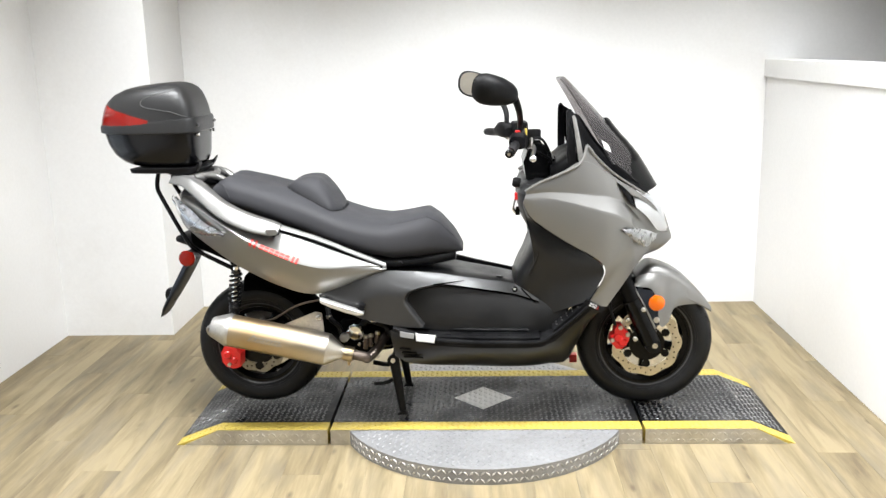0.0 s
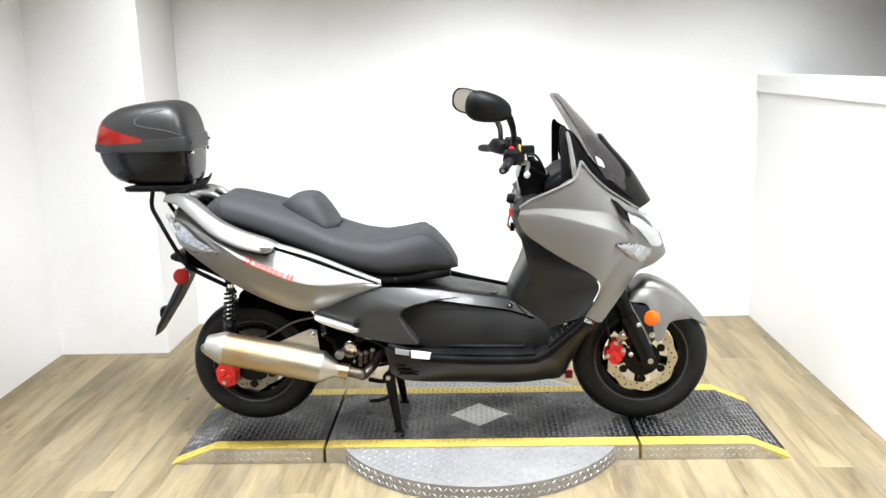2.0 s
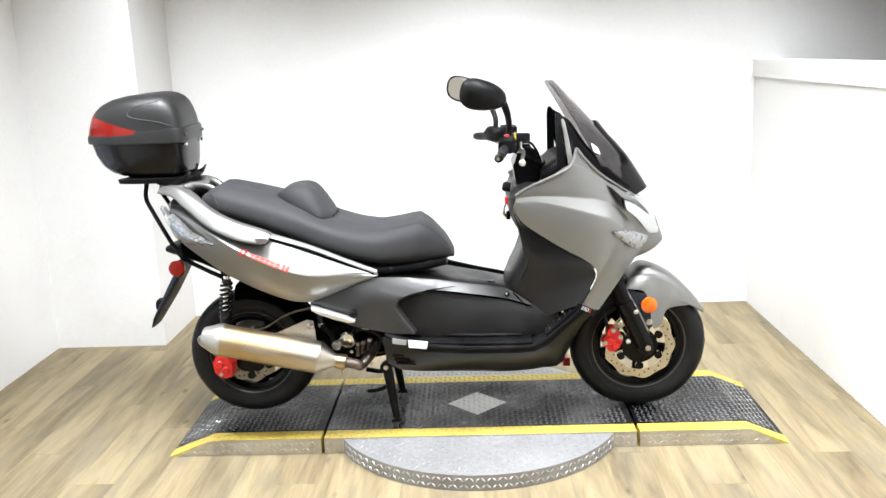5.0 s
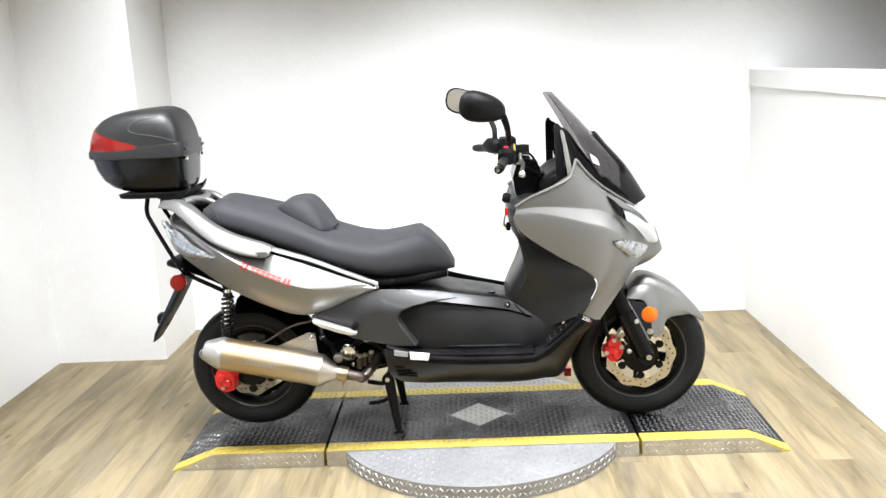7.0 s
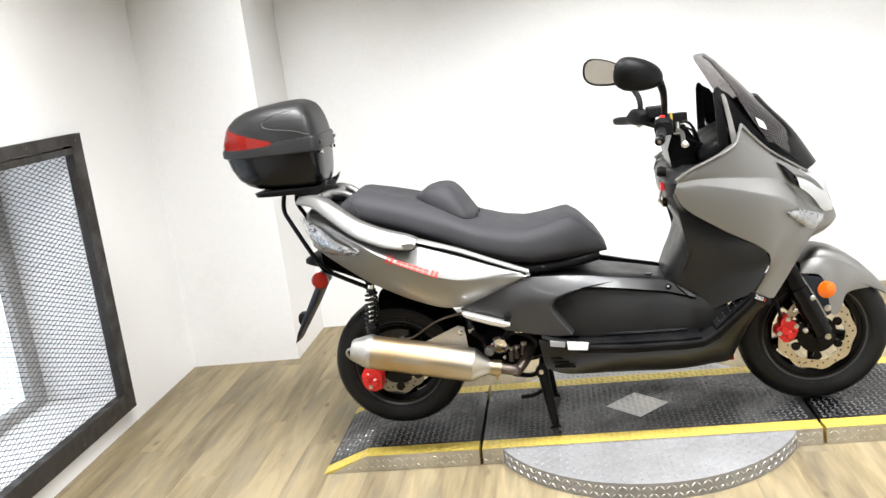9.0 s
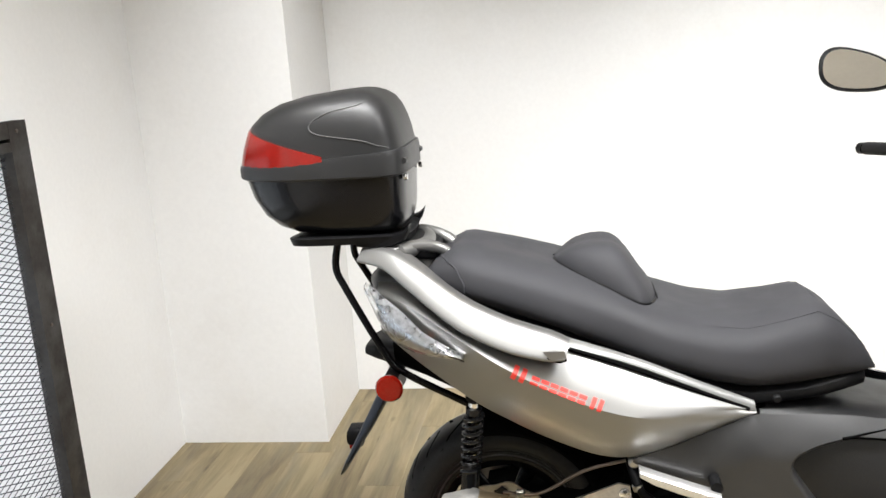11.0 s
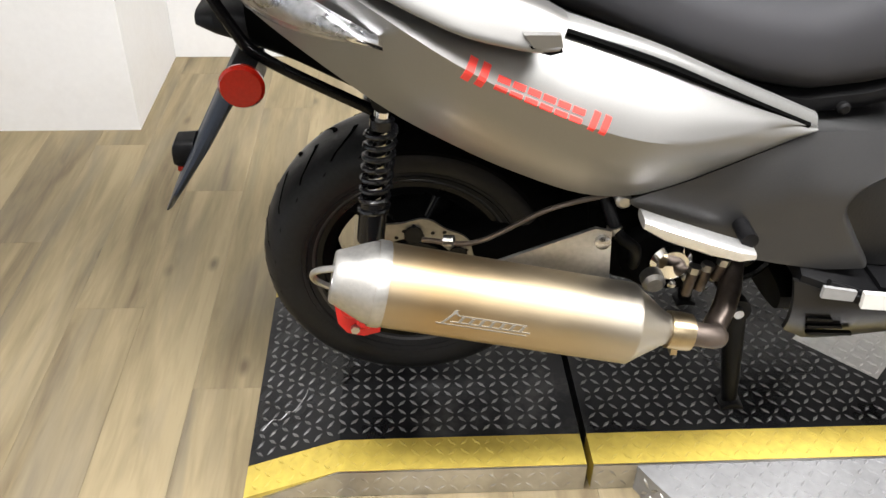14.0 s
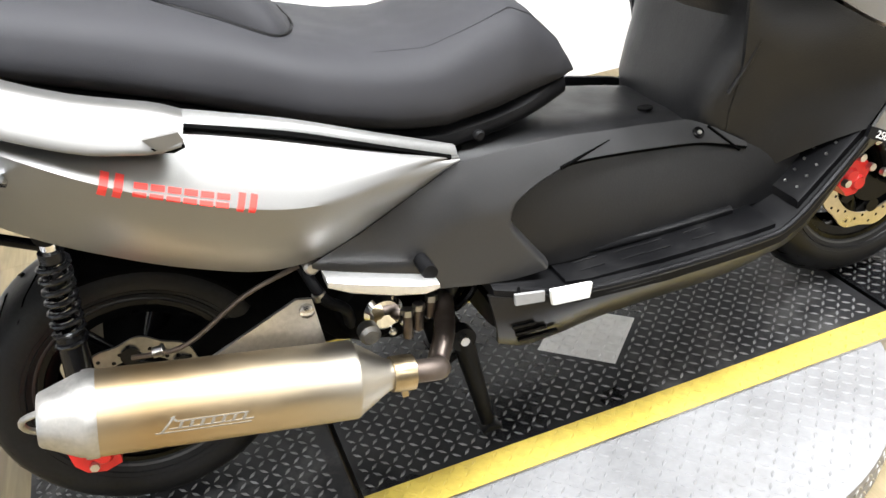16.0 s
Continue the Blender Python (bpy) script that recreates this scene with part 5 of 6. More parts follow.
both("foot_well", lambda s: shell([(-0.19, 0.63), (-0.06, 0.622), (0.05, 0.608), (0.15, 0.586), (0.30, 0.558), (0.46, 0.552)], [(-0.17, 0.47), (-0.06, 0.435), (0.05, 0.424), (0.15, 0.420), (0.27, 0.416), (0.46, 0.42)], (0.200, 0.187, 0.170, 0.152, 0.150, 0.170), (0.222, 0.212, 0.200, 0.190, 0.186, 0.196), s, YM, 0.008, 2.0, nu=24, nv=10), FOOT_PL, "black textured foot well wall")
for s in SIDES:
    # dark bars for the shade in the gaps round the foot well
    part("cover_gap_shade", tube([(p[0], YM + s * (cover_depth(p[0], p[1]) - 0.004), p[1] - 0.003) for p in RECESS_UP[10:]], 0.0045, 6), INNER, bike)
    part("shield_gap_shade", tube([(0.290, YM + s * 0.146, 0.580), (0.312, YM + s * 0.1605, 0.557), (0.342, YM + s * 0.1705, 0.528)], 0.0025, 6, n=14), INNER, bike)
    part("knee_crease", tube([(0.321, YM + s * 0.158, 0.637), (0.342, YM + s * 0.171, 0.682), (0.353, YM + s * 0.182, 0.717), (0.356, YM + s * 0.190, 0.75)], (0.005, 0.002), 10, n=12), FOOT_PL, bike)
    part("well_ledge", tube([(-0.10, YM + s * 0.203, 0.444), (0.06, YM + s * 0.196, 0.428), (0.20, YM + s * 0.192, 0.422), (0.315, YM + s * 0.188, 0.420)], (0.008, 0.010), 10, n=18), BLACK_PL, bike, "raised ledge along the foot well")
tun = part("centre_tunnel", loft([section(x, YM, z0, z1, w, 0.55) for x, z0, z1, w in ((-0.24, 0.50, 0.69, 0.185), (-0.1, 0.42, 0.668, 0.178), (0.06, 0.40, 0.637, 0.158), (0.2, 0.40, 0.613, 0.136), (0.27, 0.40, 0.597, 0.132), (0.36, 0.40, 0.588, 0.136))]), FOOT_PL, bike, "black plastic centre tunnel")
part("tunnel_cap", lathe([(0.014, 0), (0.014, 0.004)], (0.21, YM - 0.07, 0.610), (0, 0, 1), 14), BLACK_GLOSS, tun)
for s in SIDES:
    fb = part("floorboard", loft([[(x, YM + s * w, z) for w, z in ((0.15, zi), (wo - 0.01, zi - 0.006), (wo, zi - 0.012), (wo, zi - 0.03), (0.15, zi - 0.03))] for x, zi, wo in ((-0.19, 0.472, 0.268), (-0.12, 0.448, 0.275), (-0.05, 0.426, 0.28), (0.12, 0.413, 0.28), (0.30, 0.410, 0.277), (0.36, 0.413, 0.274), (0.41, 0.435, 0.272), (0.47, 0.49, 0.268), (0.54, 0.55, 0.262))]), BLACK_PL, bike, "black rubbered floorboard")
    mat_line = ((-0.06, 0.431), (-0.02, 0.4235), (0.12, 0.4175), (0.30, 0.4145), (0.355, 0.417))
    fm = part("foot_mat", loft([[(x, YM + s * w, z + dz) for w, dz in ((0.185, -0.004), (0.262, -0.010), (0.262, -0.001), (0.256, 0.001), (0.190, 0.003), (0.185, 0.001))] for x, z in mat_line]), BLACK_PL, fb, "black rubber foot mat")
    for w in (0.212, 0.238):
        for x in (-0.02, 0.06, 0.11, 0.20):
            z = float(np.interp(x + 0.02, [p[0] for p in mat_line], [p[1] for p in mat_line]))
            part("mat_rib", box(x, x + 0.045, YM + s * w - 0.0015, YM + s * w + 0.0015, z - 0.004, z + 0.0032), RUBBER, fm, smooth=False)
    fr = part("toe_board", loft([[(x, YM + s * w, z + dz) for w, dz in ((0.185, -0.004), (0.256, -0.008), (0.256, 0.006), (0.25, 0.009), (0.192, 0.011), (0.185, 0.008))] for x, z in ((0.405, 0.436), (0.43, 0.457), (0.47, 0.492), (0.535, 0.55), (0.575, 0.588))]), BLACK_PL, fb, "raised black toe board")
    for k in range(6):
        for w in (0.205, 0.235):
            part("toe_stud", lathe([(0.0024, 0), (0.0024, 0.003)], (0.42 + 0.019 * k, YM + s * w, 0.458 + 0.0168 * k), (-0.66, 0, 0.75), 8), STEEL, fr)
    part("board_edge", tube([(-0.15, YM + s * 0.274, 0.450), (-0.05, YM + s * 0.281, 0.419), (0.12, YM + s * 0.281, 0.406), (0.31, YM + s * 0.277, 0.403), (0.38, YM + s * 0.274, 0.415), (0.47, YM + s * 0.269, 0.483), (0.54, YM + s * 0.263, 0.543)], 0.006, 8, n=40), BLACK_PL, fb, "raised board edge")
both("belly_panel", lambda s: shell([(-0.20, 0.452), (-0.12, 0.424), (-0.05, 0.404), (0.12, 0.392), (0.32, 0.390), (0.40, 0.409), (0.47, 0.465), (0.55, 0.538), (0.60, 0.542)],
                                    [(-0.185, 0.345), (-0.135, 0.312), (-0.04, 0.294), (0.12, 0.280), (0.28, 0.274), (0.40, 0.282), (0.46, 0.292), (0.50, 0.37), (0.545, 0.47)],
                                    (0.27, 0.275, 0.28, 0.28, 0.276, 0.27, 0.268, 0.262, 0.25), (0.255, 0.23, 0.205, 0.19, 0.185, 0.18, 0.17, 0.19, 0.215), s, YM, 0.012, 2.2, nu=34, nv=9), BELLY, "graphite belly fairing, darkened in colour for shade")
part("belly_pan", loft([section(x, YM, z0, z0 + 0.06, w) for x, z0, w in ((-0.15, 0.29, 0.165), (0.1, 0.266, 0.155), (0.3, 0.262, 0.15), (0.45, 0.285, 0.14))]), BLACK_PL, bike)
part("info_sticker", slab([(-0.162, 0.452), (-0.110, 0.442), (-0.112, 0.424), (-0.162, 0.432)], YM - 0.287, YM - 0.281), GREY_LABEL, bike, "small grey warning sticker", smooth=False)
part("info_sticker", slab([(-0.104, 0.446), (-0.03, 0.437), (-0.036, 0.411), (-0.102, 0.418)], YM - 0.296, YM - 0.288), WHITE_LABEL, bike, "small white information sticker", smooth=False)
for k in range(3):
    part("vent_slot", slab([(-0.165 + 0.006 * k, 0.384 - 0.018 * k), (-0.125 + 0.022 * k, 0.380 - 0.018 * k), (-0.125 + 0.022 * k, 0.3755 - 0.018 * k), (-0.165 + 0.006 * k, 0.3795 - 0.018 * k)], YM - 0.276 + 0.004 * k, YM - 0.26), BLACK_GLOSS, bike)
for s in SIDES:
    pg = part("passenger_peg", loft([section(x, YM + s * w, z - h, z + h, 0.018, 0.6, 14) for x, z, h, w in ((-0.45, 0.580, 0.008, 0.29), (-0.42, 0.570, 0.012, 0.30), (-0.36, 0.550, 0.013, 0.305), (-0.315, 0.536, 0.011, 0.305), (-0.292, 0.532, 0.006, 0.30))]), ALU, bike, "folded alloy passenger footpeg")
    part("peg_pivot", lathe([(0.012, -0.02), (0.012, 0.02)], (-0.30, YM + s * 0.285, 0.55), (0, 1, 0), 12), BLACK_PL, pg)

# front: leg shield, apron, nose
SHIELD_TOP = [(0.305, 0.972, 0.283), (0.41, 1.025, 0.280), (0.50, 1.075, 0.272), (0.57, 1.045, 0.258), (0.64, 1.0, 0.238), (0.72, 0.945, 0.212), (0.78, 0.89, 0.178), (0.815, 0.83, 0.13), (0.83, 0.79, 0.10)]
SHIELD_TROUGH = [(0.304, 0.962, 0.282), (0.372, 0.968, 0.283), (0.455, 0.964, 0.2805), (0.536, 0.955, 0.274), (0.60, 0.945, 0.261), (0.66, 0.915, 0.240), (0.725, 0.845, 0.203), (0.76, 0.785, 0.168), (0.785, 0.75, 0.138)]
SHIELD_RIDGE = [(0.301, 0.955, 0.284), (0.385, 0.947, 0.289), (0.478, 0.926, 0.291), (0.574, 0.898, 0.291), (0.64, 0.876, 0.281), (0.685, 0.845, 0.262), (0.69, 0.79, 0.248), (0.70, 0.71, 0.227), (0.71, 0.665, 0.192)]
SHIELD_LOW = [(0.292, 0.93, 0.28), (0.328, 0.87, 0.285), (0.45, 0.785, 0.29), (0.555, 0.724, 0.29), (0.588, 0.678, 0.285), (0.57, 0.62, 0.28), (0.535, 0.552, 0.27), (0.56, 0.54, 0.265), (0.60, 0.53, 0.25)]
both("front_shield", lambda s: creased((SHIELD_TOP, SHIELD_TROUGH, SHIELD_RIDGE, SHIELD_LOW), (0.002, 0.0, 0.004), s, YM, nv=9), SILVER, "silver painted front shield")
both("shield_crest", lambda s: shell([(0.492, 1.068), (0.508, 1.10), (0.519, 1.132), (0.532, 1.124), (0.55, 1.098), (0.575, 1.064), (0.61, 1.035)], [(0.48, 1.055), (0.505, 1.060), (0.52, 1.060), (0.535, 1.055), (0.555, 1.045), (0.58, 1.032), (0.61, 1.015)], (0.262, 0.256, 0.250, 0.250, 0.249, 0.247, 0.242), (0.270, 0.266, 0.262, 0.258, 0.254, 0.250, 0.242), s, YM, 0.002, 2.0, nu=20, nv=7), SILVER, "silver screen corner")
both("screen_trim", lambda s: shell([(0.472, 1.228), (0.478, 1.232), (0.486, 1.218)], [(0.496, 1.062), (0.502, 1.066), (0.510, 1.09)], (0.212, 0.213, 0.212), (0.226, 0.227, 0.226), s, YM, 0.003, 2.0, nu=8, nv=14), CAST, "pale grey screen edge strip")
for s in SIDES:
    part("shield_rim", tube([(0.300, YM + s * 0.285, 0.972), (0.345, YM + s * 0.284, 1.000), (0.425, YM + s * 0.280, 1.033), (0.487, YM + s * 0.274, 1.062), (0.506, YM + s * 0.266, 1.088), (0.519, YM + s * 0.256, 1.128)], 0.0055, 8, n=30), SILVER, bike)
    part("shield_rim", tube([(0.519, YM + s * 0.256, 1.128), (0.548, YM + s * 0.254, 1.094), (0.60, YM + s * 0.250, 1.040), (0.66, YM + s * 0.232, 0.995), (0.735, YM + s * 0.205, 0.945)], 0.0045, 8, n=24), SILVER, bike)
part("nose", loft([section(x, YM, z0, z1, w, 0.6) for x, z0, z1, w in ((0.50, 0.62, 1.05, 0.21), (0.60, 0.65, 1.02, 0.215), (0.70, 0.67, 0.975, 0.19), (0.77, 0.69, 0.935, 0.155), (0.815, 0.705, 0.90, 0.12), (0.842, 0.72, 0.85, 0.088), (0.862, 0.735, 0.795, 0.055), (0.874, 0.745, 0.765, 0.03))]), SILVER, bike, "silver nose")
part("leg_shield", loft([plan(z, x0, 0.54, YM, w, 0.5, 40) for z, x0, w in ((0.50, 0.30, 0.15), (0.56, 0.262, 0.155), (0.61, 0.262, 0.16), (0.66, 0.284, 0.17), (0.70, 0.306, 0.18), (0.766, 0.332, 0.20), (0.81, 0.318, 0.215), (0.854, 0.293, 0.235), (0.90, 0.279, 0.245), (0.95, 0.276, 0.25), (0.985, 0.30, 0.235), (0.995, 0.34, 0.20))]), FOOT_PL, bike, "black inner leg shield")
both("knee_flare", lambda s: shell([(0.292, 0.925), (0.328, 0.862), (0.45, 0.78), (0.55, 0.72), (0.585, 0.675), (0.565, 0.62), (0.53, 0.555)], [(0.296, 0.90), (0.318, 0.81), (0.335, 0.72), (0.335, 0.66), (0.325, 0.60), (0.325, 0.52), (0.33, 0.44)], (0.270, 0.276, 0.280, 0.282, 0.281, 0.276, 0.263), (0.236, 0.206, 0.182, 0.168, 0.156, 0.150, 0.150), s, YM, -0.012, 2.2, nu=28, nv=12), FOOT_PL, "black knee-side flare")
for s in SIDES:
    lamp_face = lambda k, off, th: shell([(0.672 + k, 0.962 - k), (0.72, 0.952 - k), (0.77, 0.935 - k), (0.806, 0.908 - k), (0.838 - k, 0.82)], [(0.695 + k, 0.90), (0.735, 0.866 + k), (0.765, 0.833 + k), (0.797, 0.795 + k), (0.842 - k, 0.786 + k)], (0.205, 0.175, 0.145, 0.115, 0.088), (0.236, 0.214, 0.186, 0.150, 0.100), s, YM + s * off, 0.016, 2.2, thick=th, nu=16, nv=8)
    part("headlamp_lens", lamp_face(0.0, 0.008, 0.006), CLEAR, bike, "clear headlamp lens")
    part("headlamp_bowl", lamp_face(0.004, -0.001, 0.008), LAMP_BOWL, bike)
    part("headlamp_bezel", shell([(0.629, 0.994), (0.655, 0.976), (0.688, 0.950)], [(0.634, 0.984), (0.666, 0.932), (0.700, 0.896)], (0.232, 0.222, 0.205), (0.236, 0.238, 0.234), s, YM + s * 0.012, 0.006, 2.2, nu=8, nv=6), BLACK_GLOSS, bike)
    part("winker_lens", shell([(0.640, 0.832), (0.68, 0.833), (0.755, 0.809), (0.792, 0.790)], [(0.644, 0.822), (0.680, 0.790), (0.741, 0.745), (0.782, 0.765)], (0.262, 0.235, 0.20, 0.155), (0.262, 0.235, 0.20, 0.155), s, YM + s * 0.024, 0.012, 2.0, thick=0.006, nu=12, nv=6), CLEAR, bike, "clear front indicator lens")
    part("winker_bowl", shell([(0.646, 0.829), (0.68, 0.829), (0.753, 0.805), (0.788, 0.787)], [(0.650, 0.822), (0.682, 0.794), (0.741, 0.750), (0.779, 0.769)], (0.258, 0.228, 0.193, 0.15), (0.258, 0.228, 0.193, 0.15), s, YM + s * 0.024, 0.006, 2.0, nu=10, nv=5), REFLECTOR, bike)

# windscreen, dash, handlebar
ws = []
for (x, z), w, lean in zip(curve([(0.80, 0.962), (0.728, 1.08), (0.64, 1.178), (0.565, 1.265), (0.462, 1.375)], 18), np.interp(np.linspace(0, 1, 18), [0, 0.3, 0.7, 0.94, 1], [0.16, 0.205, 0.195, 0.15, 0.085]), np.linspace(0.13, 0.022, 18)):
    arc = [(x - lean * (abs(t) ** 2.2), YM + w * t, z - 0.35 * lean * (abs(t) ** 2.2)) for t in np.linspace(-1, 1, 17)]
    ws.append(arc + [(px - 0.004, py, pz - 0.004) for px, py, pz in arc[::-1]])
scr = part("windscreen", loft(ws), TINT, bike, "smoked windscreen")
lo = []
for (x, z), w, lean in zip(curve([(0.812, 0.955), (0.735, 1.078), (0.66, 1.165), (0.625, 1.21)], 12), np.interp(np.linspace(0, 1, 12), [0, 0.4, 1], [0.13, 0.15, 0.11]), np.linspace(0.09, 0.05, 12)):
    arc = [(x + 0.004 - lean * (abs(t) ** 2.2), YM + w * t, z + 0.006 - 0.35 * lean * (abs(t) ** 2.2)) for t in np.linspace(-1, 1, 13)]
    lo.append(arc + [(px - 0.007, py, pz - 0.007) for px, py, pz in arc[::-1]])
part("screen_cowl", loft(lo), BLACK_GLOSS, bike, "gloss black screen surround")
part("screen_sticker", slab([(0.578, 1.142), (0.602, 1.125), (0.612, 1.098), (0.588, 1.110)], YM - 0.205, YM - 0.202), WHITE_LABEL, scr)
both("screen_side", lambda s: shell([(0.455, 1.25), (0.50, 1.23), (0.56, 1.14), (0.63, 1.06), (0.72, 0.98)], [(0.49, 1.10), (0.51, 1.085), (0.56, 1.05), (0.64, 1.005), (0.72, 0.95)], (0.17, 0.18, 0.19, 0.185, 0.17), (0.215, 0.22, 0.22, 0.205, 0.18), s, YM, 0.004, nu=16, nv=6), BLACK_GLOSS, "gloss black screen side")
both("dash_wing", lambda s: shell([(0.453, 1.236), (0.459, 1.253), (0.470, 1.254), (0.480, 1.236)], [(0.456, 1.06), (0.466, 1.055), (0.477, 1.055), (0.487, 1.06)], (0.17, 0.172, 0.176, 0.18), (0.195, 0.20, 0.203, 0.206), s, YM, 0.006, nu=12, nv=8), BLACK_PL, "black instrument surround")
part("dashboard", loft([section(x, YM, z0, z1, w, 0.5) for x, z0, z1, w in ((0.40, 1.0, 1.05, 0.15), (0.45, 0.99, 1.09, 0.18), (0.52, 0.98, 1.12, 0.19), (0.58, 0.97, 1.10, 0.185))]), BLACK_PL, bike, "black instrument panel")
part("bar_cover", slab([(0.302, 1.058), (0.312, 0.995), (0.345, 0.968), (0.40, 1.01), (0.446, 1.062), (0.405, 1.072), (0.365, 1.14), (0.33, 1.142)], YM - 0.095, YM + 0.095), BLACK_GLOSS, bike, "black angular handlebar cover", bevel=0.012)
BAR = Matrix.Translation((0.345, YM, 0)) @ Matrix.Rotation(radians(5), 4, "Z") @ Matrix.Translation((-0.345, -YM, 0))


def bar_part(name, bm, material, parent, label="", **kw):
    """A part of the steering, turned with the bars."""
    bmesh.ops.transform(bm, matrix=BAR, verts=bm.verts)
    return part(name, bm, material, parent, label, **kw)


hb = bar_part("handlebar", tube([(0.215, YM - 0.37, 1.125), (0.25, YM - 0.22, 1.135), (0.33, YM - 0.10, 1.11), (0.35, YM, 1.095), (0.33, YM + 0.10, 1.11), (0.25, YM + 0.22, 1.135), (0.215, YM + 0.37, 1.125)], 0.011, 12, n=30), BLACK_GLOSS, bike, "black handlebar")
for s in SIDES:
    bar_part("grip", tube([(0.212, YM + s * 0.375, 1.124), (0.245, YM + s * 0.245, 1.134)], 0.0165, 16), RUBBER, hb)
    bar_part("bar_end", lathe([(0.008, 0), (0.015, 0.002), (0.015, 0.02), (0.010, 0.024)], (0.210, YM + s * 0.376, 1.124), (-0.25, s, -0.08), 16), BLACK_GLOSS, hb)
    bar_part("bar_end_screw", lathe([(0.006, 0), (0.006, 0.003)], (0.204, YM + s * 0.3995, 1.122), (-0.25, s, -0.08), 10), STEEL, hb)
    bar_part("switch_housing", loft([[(x + 0.03 * sup(math.cos(a), 0.6), YM + s * w, z + h * sup(math.sin(a), 0.6)) for a in np.linspace(0, 2 * math.pi, 14, endpoint=False)] for x, w, z, h in ((0.252, 0.245, 1.142, 0.022), (0.258, 0.225, 1.147, 0.032), (0.272, 0.185, 1.147, 0.030), (0.285, 0.165, 1.142, 0.02))]), BLACK_PL, hb)
    bar_part("fluid_reservoir", box(0.285, 0.345, YM + min(s * 0.13, s * 0.20), YM + max(s * 0.13, s * 0.20), 1.15, 1.185), BLACK_PL, hb, bevel=0.006)
    bar_part("brake_lever", tube([(0.315, YM + s * 0.18, 1.13), (0.312, YM + s * 0.25, 1.12), (0.295, YM + s * 0.33, 1.108), (0.29, YM + s * 0.365, 1.10)], 0.007, 10, n=12), STEEL, hb)
    bar_part("lever_knob", lathe([(0.004, -0.012), (0.011, -0.006), (0.011, 0.006), (0.004, 0.012)], (0.29, YM + s * 0.367, 1.10), (0, 1, 0), 12), STEEL, hb)
    bar_part("mirror_stalk", tube([(0.268, YM + s * 0.20, 1.17), (0.268, YM + s * 0.21, 1.215), (0.255, YM + s * 0.27, 1.26), (0.238, YM + s * 0.31, 1.298)], (0.010, 0.013), 12, n=14), BLACK_PL, hb, "black mirror stalk")
    mu, mn = Vector((0.93, -s * 0.36, 0)).normalized(), Vector((-0.36, -s * 0.93, 0.30)).normalized()
    mv = Vector((0.36 * 0.30, s * 0.93 * 0.30, 1)).normalized()
    mc = Vector((0.165 if s < 0 else 0.166, YM + s * 0.335, 1.328 if s < 0 else 1.318))
    rings = []
    for d, k in ((-0.045, 0.25), (-0.042, 0.5), (-0.034, 0.74), (-0.02, 0.92), (-0.006, 1.0), (0.004, 1.0), (0.006, 0.96)):
        ring = []
        for a in np.linspace(0, 2 * math.pi, 32, endpoint=False):
            c, sn = sup(math.cos(a), 0.8), sup(math.sin(a), 0.8)
            h = (0.057 if sn > 0 else 0.047) - 0.012 * c
            ring.append(mc + mn * d + mu * (0.088 * k * c) + mv * (k * (h * sn - 0.016 * c)))
        rings.append(ring)
    bar_part("mirror_shell", loft(rings), BLACK_PL, hb, "black mirror housing")
    g = [mc + 0.92 * (p - mc) + mn * 0.0015 for p in rings[-1]]
    bar_part("mirror_glass", loft([g, [p + mn * 0.002 for p in g]]), MIRROR, hb, "clear mirror glass", smooth=False)
for k, (sy, r) in enumerate(((-0.19, 0.005), (-0.165, 0.004), (0.18, 0.005), (-0.15, 0.0045))):
    bar_part("cable", tube([(0.30, YM + sy, 1.15 - 0.01 * k), (0.345 + 0.012 * k, YM + sy * 1.05, 1.15 - 0.025 * k), (0.385, YM + sy * 0.8, 1.09 - 0.012 * k), (0.40, YM + sy * 0.5, 1.02)], r, 8, n=14), BLACK_PL, hb)
bar_part("lever_perch", lathe([(0.012, -0.02), (0.012, 0.02)], (0.308, YM - 0.19, 1.135), (0, 0, 1), 12), STEEL, hb)
bar_part("kill_switch", box(0.250, 0.266, YM - 0.225, YM - 0.205, 1.174, 1.184), RED, hb, bevel=0.003)
bar_part("yellow_tag", box(0.285, 0.292, YM - 0.215, YM - 0.195, 1.165, 1.19), YELLOW, hb, bevel=0.002)
sst = part("side_stand", tube([(0.30, YM + 0.12, 0.25), (0.42, YM + 0.19, 0.20), (0.52, YM + 0.21, 0.165)], 0.011, 10, n=12), BLACK_PL, bike, "black side stand, folded up")
part("stand_pad", box(0.515, 0.545, YM + 0.195, YM + 0.225, 0.14, 0.175), RED, sst, "red stand pad", bevel=0.005)
part("key_switch", lathe([(0.018, 0), (0.02, 0.02), (0.014, 0.03)], (0.29, YM - 0.09, 0.98), (-1, 0, 0.2), 16), BLACK_PL, bike)
part("key_fob", box(0.268, 0.282, YM - 0.115, YM - 0.092, 0.918, 0.945), RED, bike, bevel=0.004)
part("key", tube([(0.268, YM - 0.10, 0.918), (0.262, YM - 0.10, 0.885), (0.278, YM - 0.10, 0.862)], 0.006, 8, n=8), CHROME, bike)
part("key_tag", box(0.272, 0.288, YM - 0.11, YM - 0.085, 0.858, 0.89), BLACK_GLOSS, bike, bevel=0.003)


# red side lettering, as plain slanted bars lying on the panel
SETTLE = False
bpy.context.view_layer.update()


def panel_skin(ob, s, x, z):
    """Where the side panel's outer face lies at x, z."""
    hit, place, _, _ = ob.ray_cast(Vector((x, s * 2.0, z - GZ)), Vector((0, -s, 0)))
    return place.y + YM if hit else YM + s * 0.3


